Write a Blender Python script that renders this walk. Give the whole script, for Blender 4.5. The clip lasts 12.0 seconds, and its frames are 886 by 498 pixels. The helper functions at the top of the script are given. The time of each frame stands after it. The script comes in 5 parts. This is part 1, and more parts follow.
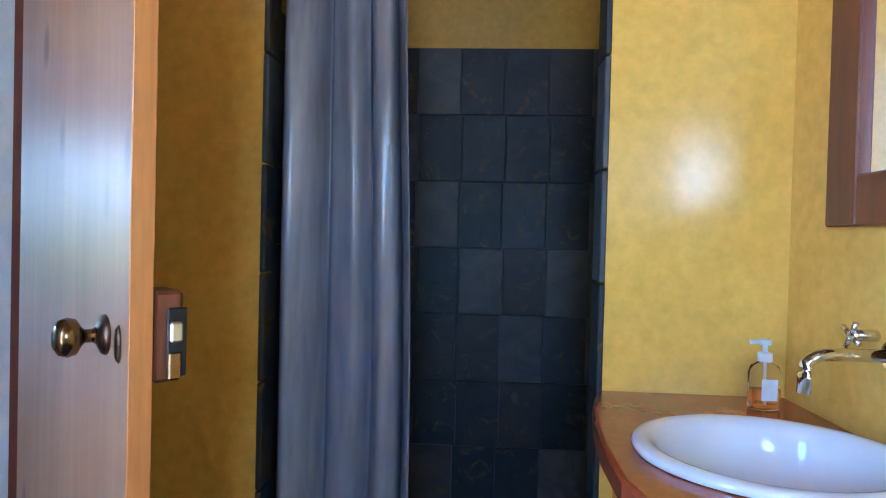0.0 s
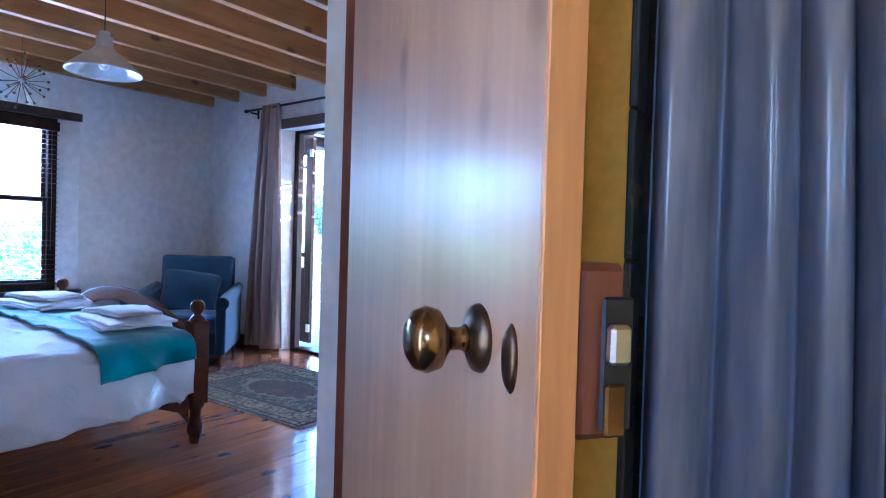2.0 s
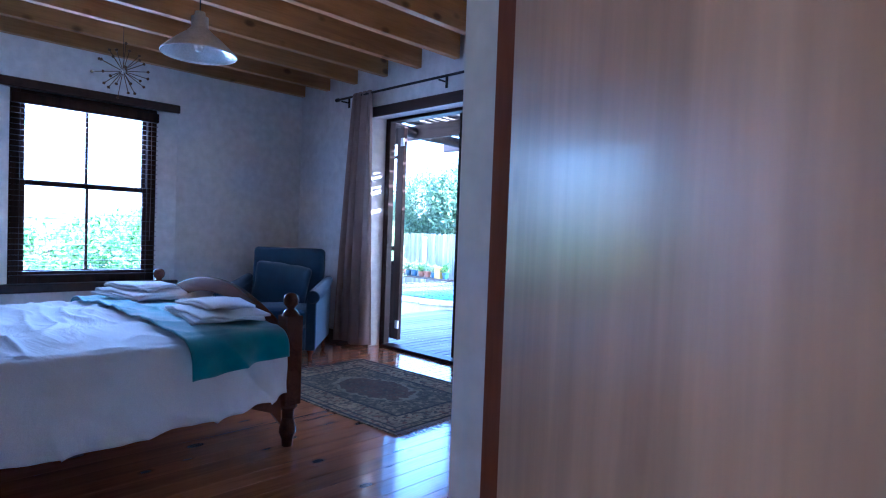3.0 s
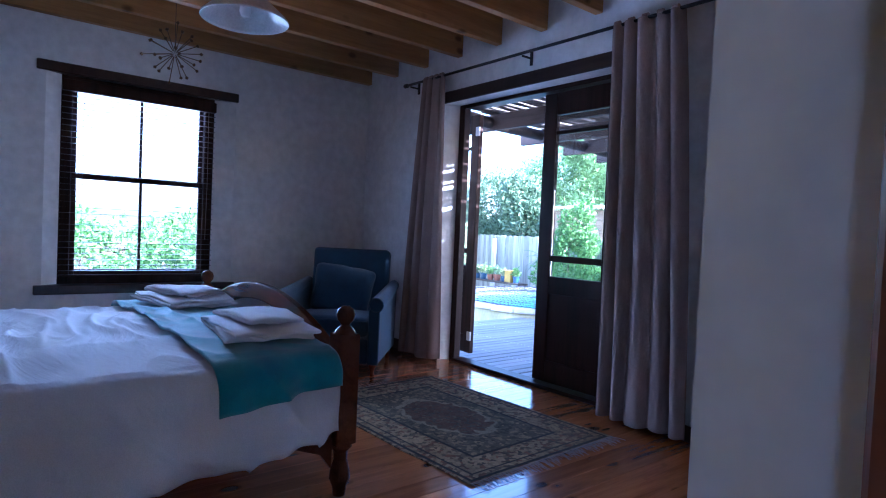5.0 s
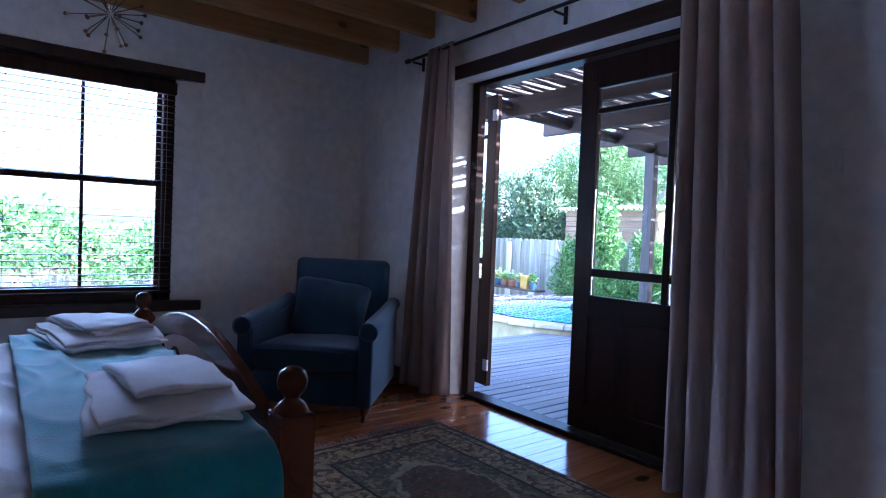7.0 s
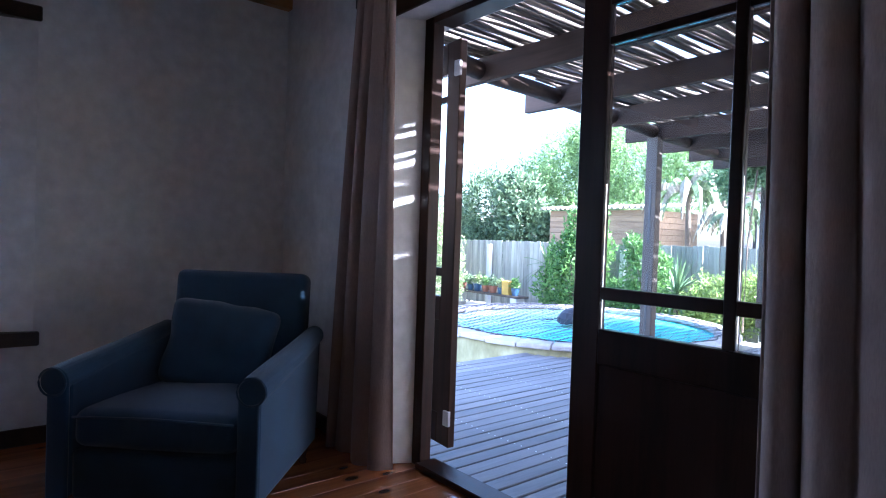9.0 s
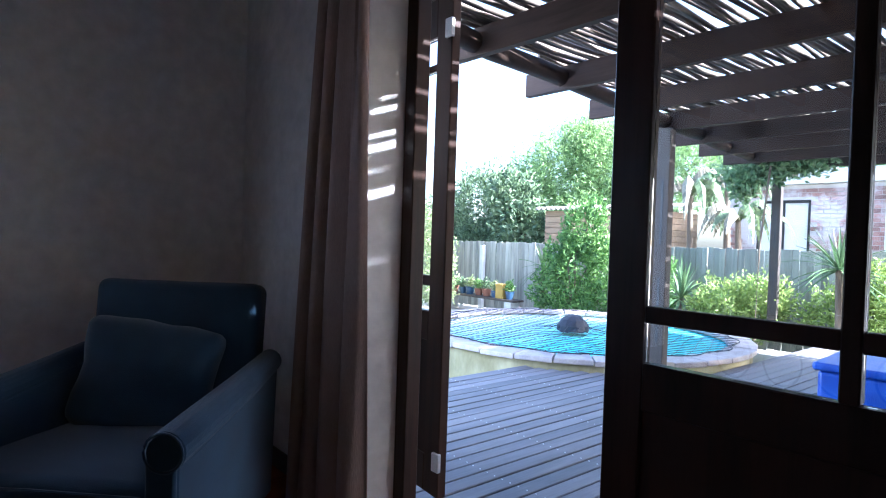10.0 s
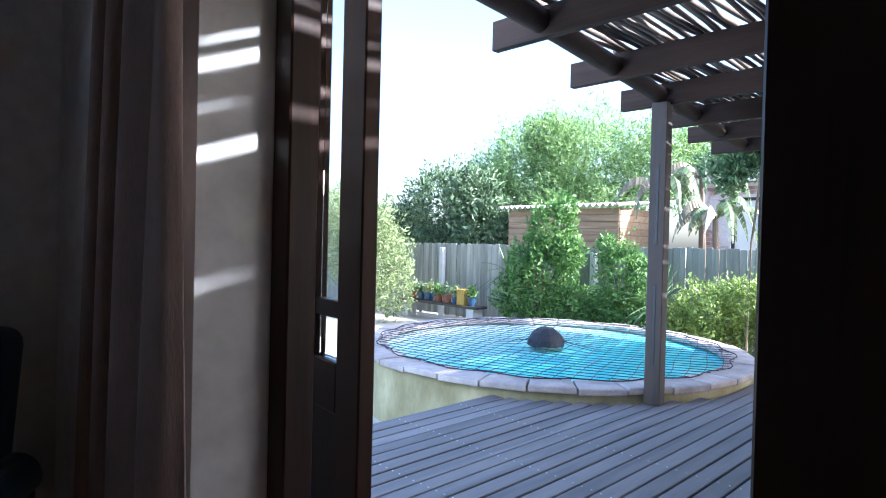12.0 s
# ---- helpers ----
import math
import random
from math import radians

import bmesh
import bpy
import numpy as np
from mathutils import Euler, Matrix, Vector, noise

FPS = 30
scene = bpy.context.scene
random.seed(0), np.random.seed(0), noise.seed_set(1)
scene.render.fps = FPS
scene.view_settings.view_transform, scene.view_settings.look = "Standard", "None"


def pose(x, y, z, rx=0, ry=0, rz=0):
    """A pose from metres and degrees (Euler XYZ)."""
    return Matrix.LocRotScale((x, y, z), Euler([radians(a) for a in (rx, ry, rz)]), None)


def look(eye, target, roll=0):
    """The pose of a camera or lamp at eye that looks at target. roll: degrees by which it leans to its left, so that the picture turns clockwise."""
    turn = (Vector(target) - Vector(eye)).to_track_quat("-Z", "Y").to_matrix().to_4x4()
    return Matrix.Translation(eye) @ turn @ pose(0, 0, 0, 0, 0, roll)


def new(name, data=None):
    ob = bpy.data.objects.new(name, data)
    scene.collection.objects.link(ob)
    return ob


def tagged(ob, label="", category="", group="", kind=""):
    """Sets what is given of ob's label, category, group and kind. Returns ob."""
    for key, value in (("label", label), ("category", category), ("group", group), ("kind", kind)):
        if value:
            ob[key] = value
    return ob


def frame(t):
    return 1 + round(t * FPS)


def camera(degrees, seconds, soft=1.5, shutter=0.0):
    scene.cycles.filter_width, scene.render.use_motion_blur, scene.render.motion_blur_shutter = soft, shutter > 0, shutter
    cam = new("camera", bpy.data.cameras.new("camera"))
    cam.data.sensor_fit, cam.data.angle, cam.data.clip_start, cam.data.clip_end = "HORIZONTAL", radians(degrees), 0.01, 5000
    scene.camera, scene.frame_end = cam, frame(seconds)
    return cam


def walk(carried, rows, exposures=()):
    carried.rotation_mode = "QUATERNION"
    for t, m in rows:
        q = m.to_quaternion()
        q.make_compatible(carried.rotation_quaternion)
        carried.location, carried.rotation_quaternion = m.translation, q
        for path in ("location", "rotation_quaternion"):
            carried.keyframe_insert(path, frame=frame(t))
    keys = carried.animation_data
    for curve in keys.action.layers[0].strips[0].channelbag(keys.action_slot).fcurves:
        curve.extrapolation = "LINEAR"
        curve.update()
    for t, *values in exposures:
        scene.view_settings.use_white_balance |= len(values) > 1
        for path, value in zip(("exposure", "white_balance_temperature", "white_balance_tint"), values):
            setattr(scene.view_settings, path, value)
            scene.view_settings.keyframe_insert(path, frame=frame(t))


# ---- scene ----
cam = camera(74.0, 12.0, soft=1.1)
METRES, EYE, TILT, LEAN, TURN = 5.6, 1.2, 0.0, 0.0, 4.1
PATH = [
    (0, (0.600, 1.085, 1.239), (0.206, 3.045, 1.209), 1.45),
    (0.5, (0.475, 1.150, 1.228), (-0.096, 3.067, 1.203), 1.41),
    (1, (0.393, 1.258, 1.212), (-0.417, 3.086, 1.184), 1.45),
    (1.5, (0.312, 1.332, 1.192), (-0.728, 3.039, 1.161), 1.6),
    (2, (0.209, 1.420, 1.170), (-0.995, 3.016, 1.136), 1.7),
    (2.5, (0.020, 1.524, 1.133), (-1.320, 3.008, 1.094), 1.9),
    (3, (-0.143, 1.590, 1.131), (-1.548, 3.013, 1.077), 2.1),
    (4.8, (-0.62, 1.926, 1.122), (-2.17, 3.188, 1.065), 2.55),
    (5, (-0.677, 1.974, 1.119), (-2.233, 3.229, 1.061), 2.6),
    (5.5, (-0.853, 2.11, 1.121), (-2.42, 3.351, 1.067), 2.5),
    (6, (-1.007, 2.26, 1.125), (-2.584, 3.489, 1.072), 2.45),
    (6.5, (-1.219, 2.415, 1.139), (-2.8, 3.639, 1.088), 2.3),
    (7, (-1.411, 2.58, 1.148), (-2.994, 3.803, 1.096), 2.3),
    (7.5, (-1.597, 2.85, 1.16), (-3.176, 4.077, 1.109), 2.2),
    (9.5, (-2.5, 3.695, 1.147), (-4.038, 4.973, 1.107), 1.9),
    (10, (-2.722, 3.898, 1.147), (-4.251, 5.186, 1.109), 1.9),
    (10.5, (-2.936, 4.142, 1.15), (-4.448, 5.451, 1.114), 1.9),
    (11, (-3.113, 4.364, 1.152), (-4.613, 5.687, 1.118), 1.8),
    (11.5, (-3.299, 4.517, 1.14), (-4.775, 5.866, 1.113), 1.6),
    (12, (-3.487, 4.685, 1.136), (-4.929, 6.071, 1.11), 1.4),
]
EXPOSURES = [(0, 5.4, 4250, 8), (0.5, 5.4, 4250, 8), (1.0, 5.4, 4200, 10), (1.5, 5.6, 4150, 12), (2.0, 5.3, 4150, 14), (2.5, 4.75, 4150, 16), (3.2, 4.35, 4150, 19), (5, 3.8, 4450, 22), (7.5, 3.5, 4750, 21), (9.5, 3.25, 5150, 16), (12, 2.35, 5400, 12)]
walk(cam, [(t, look(eye, target, roll)) for t, eye, target, roll in PATH], EXPOSURES)

# ---- world, sun, large lights ----
SUN_AZ, SUN_EL = 71.0, 32.0     # degrees from +y towards +x; height
world = bpy.data.worlds.new("sky")
scene.world = world
world.use_nodes = True
_wn = world.node_tree.nodes
_sky = _wn.new("ShaderNodeTexSky")
_sky.sky_type = "NISHITA"
_sky.sun_disc = False
_sky.sun_elevation = radians(SUN_EL)
_sky.sun_rotation = radians(SUN_AZ)
_sky.air_density, _sky.dust_density, _sky.ozone_density = 1.0, 3.0, 1.0
world.node_tree.links.new(_sky.outputs[0], _wn["Background"].inputs[0])
_wn["Background"].inputs[1].default_value = 0.15

sun_data = bpy.data.lights.new("sun", "SUN")
sun_data.energy, sun_data.angle, sun_data.color = 4.8, radians(0.7), (1.0, 0.95, 0.87)
sun = new("sun", sun_data)
_az, _el = radians(SUN_AZ), radians(SUN_EL)
_sd = Vector((math.sin(_az) * math.cos(_el), math.cos(_az) * math.cos(_el), math.sin(_el)))
sun.matrix_basis = look(_sd * 30, (0, 0, 0))


def area(name, m, sx, sy, watts, color):
    d = bpy.data.lights.new(name, "AREA")
    d.shape, d.size, d.size_y, d.energy, d.color = "RECTANGLE", sx, sy, watts, color
    o = new(name, d)
    o.matrix_basis = m
    return o


# Added area lamps boosting daylight: two outside the bedroom window, one in the bathroom's.
area("sky_light_window", look((-8.4, 3.07, 3.3), (-4.0, 3.3, 1.25)), 3.6, 1.6, 85, (0.69, 0.82, 1.0))
# Added low fill aimed upward, for light bouncing off the paving.
area("paving_bounce_fill", look((-8.0, 3.07, -0.25), (-4.6, 3.2, 1.9)), 2.8, 0.9, 78, (0.74, 0.84, 1.0))
area("sky_light_bathroom", look((0.85, -0.58, 1.85), (0.35, 2.0, 2.4)), 0.6, 0.75, 0.42, (0.80, 0.90, 1.0))


# ---- mesh helpers ----
def link(name, bm, material, parent=None, label="", smooth=False):
    me = bpy.data.meshes.new(name)
    bm.normal_update()
    bm.to_mesh(me)
    bm.free()
    if smooth:
        me.polygons.foreach_set("use_smooth", [True] * len(me.polygons))
    me.materials.append(material)
    ob = new(name, me)
    if parent is not None:
        ob.parent = parent
    if label:
        ob["label"] = label
    return ob


def part(name, bm, material, parent, label="", smooth=False):
    return link(name, bm, material, parent, label, smooth)


def share(name, ob, m, parent):
    o = new(name, ob.data)
    o.parent = parent
    o.matrix_basis = m
    return o


def thing(name, m, label, category, group=""):
    ob = new(name)
    ob.matrix_basis = m
    ob.empty_display_size = 0.1
    return tagged(ob, label, category, group)


def box(x0, x1, y0, y1, z0, z1, bevel=0.0, seg=1, bm=None):
    b = bmesh.new()
    m = Matrix.Translation(((x0 + x1) / 2, (y0 + y1) / 2, (z0 + z1) / 2)) @ Matrix.Diagonal((x1 - x0, y1 - y0, z1 - z0, 1))
    bmesh.ops.create_cube(b, size=1, matrix=m)
    if bevel:
        bmesh.ops.bevel(b, geom=list(b.edges), offset=bevel, segments=seg, affect="EDGES", profile=0.5)
    if bm is None:
        return b
    return merge(bm, b)


def merge(bm, other, m=None):
    if m is not None:
        bmesh.ops.transform(other, matrix=m, verts=other.verts)
    tmp = bpy.data.meshes.new("tmp")
    other.to_mesh(tmp)
    other.free()
    bm.from_mesh(tmp)
    bpy.data.meshes.remove(tmp)
    return bm


def shaped(bm, m):
    bmesh.ops.transform(bm, matrix=m, verts=bm.verts)
    return bm


def lathe(profile, n=20, bm=None):
    """Turn (radius, z) pairs round the z axis."""
    b = bm or bmesh.new()
    rings = []
    for r, z in profile:
        if r < 1e-5:
            rings.append([b.verts.new((0, 0, z))])
        else:
            rings.append([b.verts.new((r * math.cos(2 * math.pi * i / n), r * math.sin(2 * math.pi * i / n), z)) for i in range(n)])
    for a, c in zip(rings, rings[1:]):
        for i in range(n):
            j = (i + 1) % n
            if len(a) == 1 and len(c) > 1:
                b.faces.new((a[0], c[j], c[i]))
            elif len(c) == 1 and len(a) > 1:
                b.faces.new((a[i], a[j], c[0]))
            elif len(a) > 1:
                b.faces.new((a[i], a[j], c[j], c[i]))
    bmesh.ops.recalc_face_normals(b, faces=b.faces)
    return b


def tube(points, radius, n=8, bm=None, radii=None):
    """A round bar along the points."""
    b = bm or bmesh.new()
    pts = [Vector(p) for p in points]
    rings = []
    for i, p in enumerate(pts):
        d = (pts[min(i + 1, len(pts) - 1)] - pts[max(i - 1, 0)]).normalized()
        side = d.cross(Vector((0, 0, 1)))
        if side.length < 0.05:
            side = d.cross(Vector((1, 0, 0)))
        side.normalize()
        up = side.cross(d)
        r = radii[i] if radii else radius
        rings.append([b.verts.new(p + r * (math.cos(2 * math.pi * k / n) * side + math.sin(2 * math.pi * k / n) * up)) for k in range(n)])
    for a, c in zip(rings, rings[1:]):
        for i in range(n):
            j = (i + 1) % n
            b.faces.new((a[i], a[j], c[j], c[i]))
    b.faces.new(rings[0][::-1])
    b.faces.new(rings[-1])
    bmesh.ops.recalc_face_normals(b, faces=b.faces)
    return b


def prism(outline, z0, z1, bevel=0.0, seg=1):
    """Extrude an outline in x, y from z0 to z1."""
    b = bmesh.new()
    low = [b.verts.new((x, y, z0)) for x, y in outline]
    top = [b.verts.new((x, y, z1)) for x, y in outline]
    n = len(outline)
    b.faces.new(low[::-1])
    b.faces.new(top)
    for i in range(n):
        b.faces.new((low[i], low[(i + 1) % n], top[(i + 1) % n], top[i]))
    bmesh.ops.recalc_face_normals(b, faces=b.faces)
    if bevel:
        rim = [e for e in b.edges if abs(e.verts[0].co.z - e.verts[1].co.z) < 1e-6]
        bmesh.ops.bevel(b, geom=rim, offset=bevel, segments=seg, affect="EDGES", profile=0.5)
    return b


def sheet(nx, ny, f):
    """A grid of nx by ny faces through f(u, v)."""
    b = bmesh.new()
    vs = [[b.verts.new(f(i / nx, j / ny)) for j in range(ny + 1)] for i in range(nx + 1)]
    for i in range(nx):
        for j in range(ny):
            b.faces.new((vs[i][j], vs[i + 1][j], vs[i + 1][j + 1], vs[i][j + 1]))
    return b


def soft_box(sx, sy, sz, bevel=0.05, puff=0.0, seg=4, bump=0.0, seed=0):
    """A cushion: a rounded, subdivided, slightly swollen box round the origin."""
    b = bmesh.new()
    bmesh.ops.create_cube(b, size=1, matrix=Matrix.Diagonal((sx, sy, sz, 1)))
    bmesh.ops.bevel(b, geom=list(b.edges), offset=bevel, segments=seg, affect="EDGES", profile=0.5)
    bmesh.ops.subdivide_edges(b, edges=[e for e in b.edges if e.calc_length() > 0.08], cuts=4, use_grid_fill=True)
    for v in b.verts:
        c = v.co
        w = max(0, 1 - (2 * c.x / sx) ** 2) * max(0, 1 - (2 * c.y / sy) ** 2)
        c.z += puff * w * (1 if c.z > 0 else -0.6)
        if bump:
            c += bump * noise.noise_vector(Vector((c.x * 7 + seed, c.y * 7, c.z * 7)))
    return b


# ---- materials ----
def nodes_of(name):
    m = bpy.data.materials.new(name)
    m.use_nodes = True
    nt = m.node_tree
    return m, nt, nt.nodes["Principled BSDF"]


def ramp(nt, fac, stops):
    r = nt.nodes.new("ShaderNodeValToRGB")
    els = r.color_ramp.elements
    while len(els) < len(stops):
        els.new(0.5)
    for e, (p, c) in zip(els, stops):
        e.position, e.color = p, (*c, 1)
    nt.links.new(fac, r.inputs[0])
    return r.outputs[0]


def coords(nt, scale=(1, 1, 1), kind="Object", shift=True):
    tc = nt.nodes.new("ShaderNodeTexCoord")
    mp = nt.nodes.new("ShaderNodeMapping")
    mp.inputs["Scale"].default_value = scale
    nt.links.new(tc.outputs[kind], mp.inputs[0])
    if shift:
        oi = nt.nodes.new("ShaderNodeObjectInfo")
        mul = nt.nodes.new("ShaderNodeMath")
        mul.operation = "MULTIPLY"
        mul.inputs[1].default_value = 37.0
        nt.links.new(oi.outputs["Random"], mul.inputs[0])
        nt.links.new(mul.outputs[0], mp.inputs["Location"])
    return mp.outputs[0]


def tex_noise(nt, vec, scale, detail=4.0, rough=0.55, dist=0.0):
    n = nt.nodes.new("ShaderNodeTexNoise")
    n.inputs["Scale"].default_value = scale
    n.inputs["Detail"].default_value = detail
    n.inputs["Roughness"].default_value = rough
    n.inputs["Distortion"].default_value = dist
    nt.links.new(vec, n.inputs["Vector"])
    return n.outputs["Fac"]


def mix_col(nt, a, b, fac, mode="MIX"):
    n = nt.nodes.new("ShaderNodeMix")
    n.data_type, n.blend_type = "RGBA", mode
    for s, v in ((n.inputs[6], a), (n.inputs[7], b), (n.inputs[0], fac)):
        if hasattr(v, "is_output"):
            nt.links.new(v, s)
        elif isinstance(v, tuple):
            s.default_value = (*v, 1)
        else:
            s.default_value = v
    return n.outputs[2]


def bump(nt, bsdf, height, strength=0.2, dist=0.01):
    b = nt.nodes.new("ShaderNodeBump")
    b.inputs["Strength"].default_value = strength
    b.inputs["Distance"].default_value = dist
    nt.links.new(height, b.inputs["Height"])
    nt.links.new(b.outputs[0], bsdf.inputs["Normal"])


def surface(name, dark, light, scale=6.0, fine=60.0, rough=0.6, metal=0.0, bumpy=0.15, stretch=(1, 1, 1), vary=0.0, spec=0.5, rough_vary=0.1, stops=(0.3, 0.7), coat=0.0, sheen=0.0):
    """Two tones mixed by a coarse and a fine noise, with relief and uneven gloss."""
    m, nt, p = nodes_of(name)
    v = coords(nt, stretch)
    big = tex_noise(nt, v, scale, 5)
    small = tex_noise(nt, v, fine, 3)
    col = ramp(nt, big, [(stops[0], dark), (stops[1], light)])
    grain = ramp(nt, small, [(0.25, (0.78, 0.78, 0.78)), (0.75, (1.12, 1.12, 1.12))])
    col = mix_col(nt, col, grain, 0.6, "MULTIPLY")
    if vary:
        oi = nt.nodes.new("ShaderNodeObjectInfo")
        tone = ramp(nt, oi.outputs["Random"], [(0, (1 - vary,) * 3), (1, (1 + vary,) * 3)])
        col = mix_col(nt, col, tone, 1.0, "MULTIPLY")
    nt.links.new(col, p.inputs["Base Color"])
    r = nt.nodes.new("ShaderNodeMapRange")
    r.inputs["To Min"].default_value, r.inputs["To Max"].default_value = max(0.02, rough - rough_vary), min(1, rough + rough_vary)
    nt.links.new(big, r.inputs["Value"])
    nt.links.new(r.outputs[0], p.inputs["Roughness"])
    p.inputs["Metallic"].default_value = metal
    p.inputs["Specular IOR Level"].default_value = spec
    p.inputs["Coat Weight"].default_value = coat
    p.inputs["Coat Roughness"].default_value = 0.12
    p.inputs["Sheen Weight"].default_value = sheen
    if bumpy:
        bump(nt, p, small, bumpy, 0.004)
    return m


def timber(name, dark, light, along="y", rough=0.35, knots=True, vary=0.15, grain=14.0, coat=0.0, bumpy=0.12, knot_col=None):
    """Planed wood with stretched grain and a few knots."""
    m, nt, p = nodes_of(name)
    s = [1.0, 1.0, 1.0]
    s["xyz".index(along)] = 0.07
    v = coords(nt, tuple(s))
    g = tex_noise(nt, v, grain, 6, 0.6, 0.6)
    fine = tex_noise(nt, v, grain * 9, 3)
    col = ramp(nt, g, [(0.28, dark), (0.55, light), (0.8, tuple(min(1, c * 1.12) for c in light))])
    col = mix_col(nt, col, ramp(nt, fine, [(0.3, (0.8, 0.78, 0.75)), (0.7, (1.08, 1.08, 1.08))]), 0.6, "MULTIPLY")
    if knots:
        s2 = [1.0, 1.0, 1.0]
        s2["xyz".index(along)] = 0.6
        vo = nt.nodes.new("ShaderNodeTexVoronoi")
        vo.inputs["Scale"].default_value = 6.0
        nt.links.new(coords(nt, tuple(s2)), vo.inputs["Vector"])
        k = ramp(nt, vo.outputs["Distance"], [(0.10, (1, 1, 1)), (0.20, (0, 0, 0))])
        col = mix_col(nt, col, knot_col or tuple(c * 0.45 for c in dark), k)
    if vary:
        oi = nt.nodes.new("ShaderNodeObjectInfo")
        col = mix_col(nt, col, ramp(nt, oi.outputs["Random"], [(0, (1 - vary,) * 3), (1, (1 + vary,) * 3)]), 1.0, "MULTIPLY")
    nt.links.new(col, p.inputs["Base Color"])
    r = nt.nodes.new("ShaderNodeMapRange")
    r.inputs["To Min"].default_value, r.inputs["To Max"].default_value = rough * 0.75, min(1, rough * 1.3)
    nt.links.new(g, r.inputs["Value"])
    nt.links.new(r.outputs[0], p.inputs["Roughness"])
    p.inputs["Coat Weight"].default_value = coat
    p.inputs["Coat Roughness"].default_value = 0.1
    bump(nt, p, fine, bumpy, 0.003)
    return m


def glass_like(name, color=(1, 1, 1), rough=0.0, ior=1.45):
    m, nt, p = nodes_of(name)
    p.inputs["Base Color"].default_value = (*color, 1)
    p.inputs["Transmission Weight"].default_value = 1.0
    p.inputs["Roughness"].default_value = rough
    p.inputs["IOR"].default_value = ior
    return m


def metal_like(name, color, rough):
    return surface(name, tuple(c * 0.85 for c in color), color, 8, 120, rough, 1.0, 0.03, rough_vary=0.05)


M_PLASTER = surface("white_plaster", (0.765, 0.77, 0.78), (0.82, 0.82, 0.82), 1.3, 14, 0.85, 0, 0.05, spec=0.25)
M_YELLOW = surface("ochre_plaster", (0.735, 0.45, 0.065), (0.79, 0.50, 0.085), 2.2, 30, 0.22, 0, 0.03, spec=0.5, rough_vary=0.03)
M_CEIL = timber("ceiling_boards", (0.20, 0.085, 0.028), (0.34, 0.16, 0.055), "x", 0.5)
M_BEAM = timber("beam_pine", (0.34, 0.155, 0.05), (0.50, 0.26, 0.09), "y", 0.5)
M_FLOOR = timber("floor_pine", (0.22, 0.062, 0.018), (0.40, 0.135, 0.038), "y", 0.16, coat=0.35, vary=0.18, bumpy=0.05)
M_SKIRT = timber("dark_stained_wood", (0.018, 0.009, 0.006), (0.045, 0.022, 0.014), "x", 0.4, knots=False)
M_FRAME = timber("dark_door_wood", (0.012, 0.006, 0.004), (0.032, 0.014, 0.009), "z", 0.42, knots=False)
M_FRAME.node_tree.nodes["Principled BSDF"].inputs["Specular IOR Level"].default_value = 0.15
M_PINE = timber("varnished_pine", (0.25, 0.135, 0.068), (0.40, 0.24, 0.135), "z", 0.33, coat=0.1, bumpy=0.06, grain=4.5, knot_col=(0.17, 0.085, 0.045))
M_PINE_EDGE = timber("pine_edge", (0.52, 0.20, 0.045), (0.66, 0.29, 0.075), "z", 0.4, knots=False)
M_PINE_RAW = timber("pale_pine", (0.40, 0.235, 0.105), (0.52, 0.33, 0.165), "z", 0.5, knots=False, grain=5.0)
M_REDFRAME = timber("red_brown_wood", (0.10, 0.03, 0.015), (0.18, 0.055, 0.025), "z", 0.35, knots=False)
M_BED = timber("bed_wood", (0.07, 0.021, 0.010), (0.135, 0.043, 0.018), "x", 0.22, knots=False, coat=0.0, bumpy=0.05)
next(n for n in M_BED.node_tree.nodes if n.type == "BSDF_PRINCIPLED").inputs["Specular IOR Level"].default_value = 0.25
M_GLASS = glass_like("window_glass", (0.97, 1.0, 0.99))
M_BRASS = metal_like("aged_brass", (0.26, 0.165, 0.075), 0.22)
M_BRASS_DARK = metal_like("dark_brass", (0.16, 0.10, 0.06), 0.35)
M_CHROME = metal_like("chrome", (0.80, 0.81, 0.83), 0.06)
M_STEEL = metal_like("brushed_steel", (0.72, 0.72, 0.73), 0.33)
M_ALUMINIUM = surface("spun_aluminium", (0.70, 0.70, 0.69), (0.82, 0.82, 0.81), 14, 90, 0.36, 0.4, 0.04)
M_IRON = surface("black_iron", (0.012, 0.012, 0.013), (0.03, 0.03, 0.03), 20, 120, 0.45, 0.6, 0.1)
M_LINEN = surface("white_linen", (0.76, 0.76, 0.80), (0.84, 0.84, 0.87), 5, 260, 0.85, 0, 0.15, sheen=0.2)


def crumple(m, scale, stretch, strength, dist):
    """Adds soft cloth creases to a material's relief."""
    nt = m.node_tree
    p = nt.nodes["Principled BSDF"]
    n = tex_noise(nt, coords(nt, stretch, shift=False), scale, 4, 0.5, 1.6)
    tent = nt.nodes.new("ShaderNodeMath")
    tent.operation = "PINGPONG"
    tent.inputs[1].default_value = 0.12
    nt.links.new(n, tent.inputs[0])
    b = nt.nodes.new("ShaderNodeBump")
    b.inputs["Strength"].default_value, b.inputs["Distance"].default_value = strength, dist
    nt.links.new(tent.outputs[0], b.inputs["Height"])
    old = p.inputs["Normal"].links[0].from_node
    nt.links.new(b.outputs[0], old.inputs["Normal"])


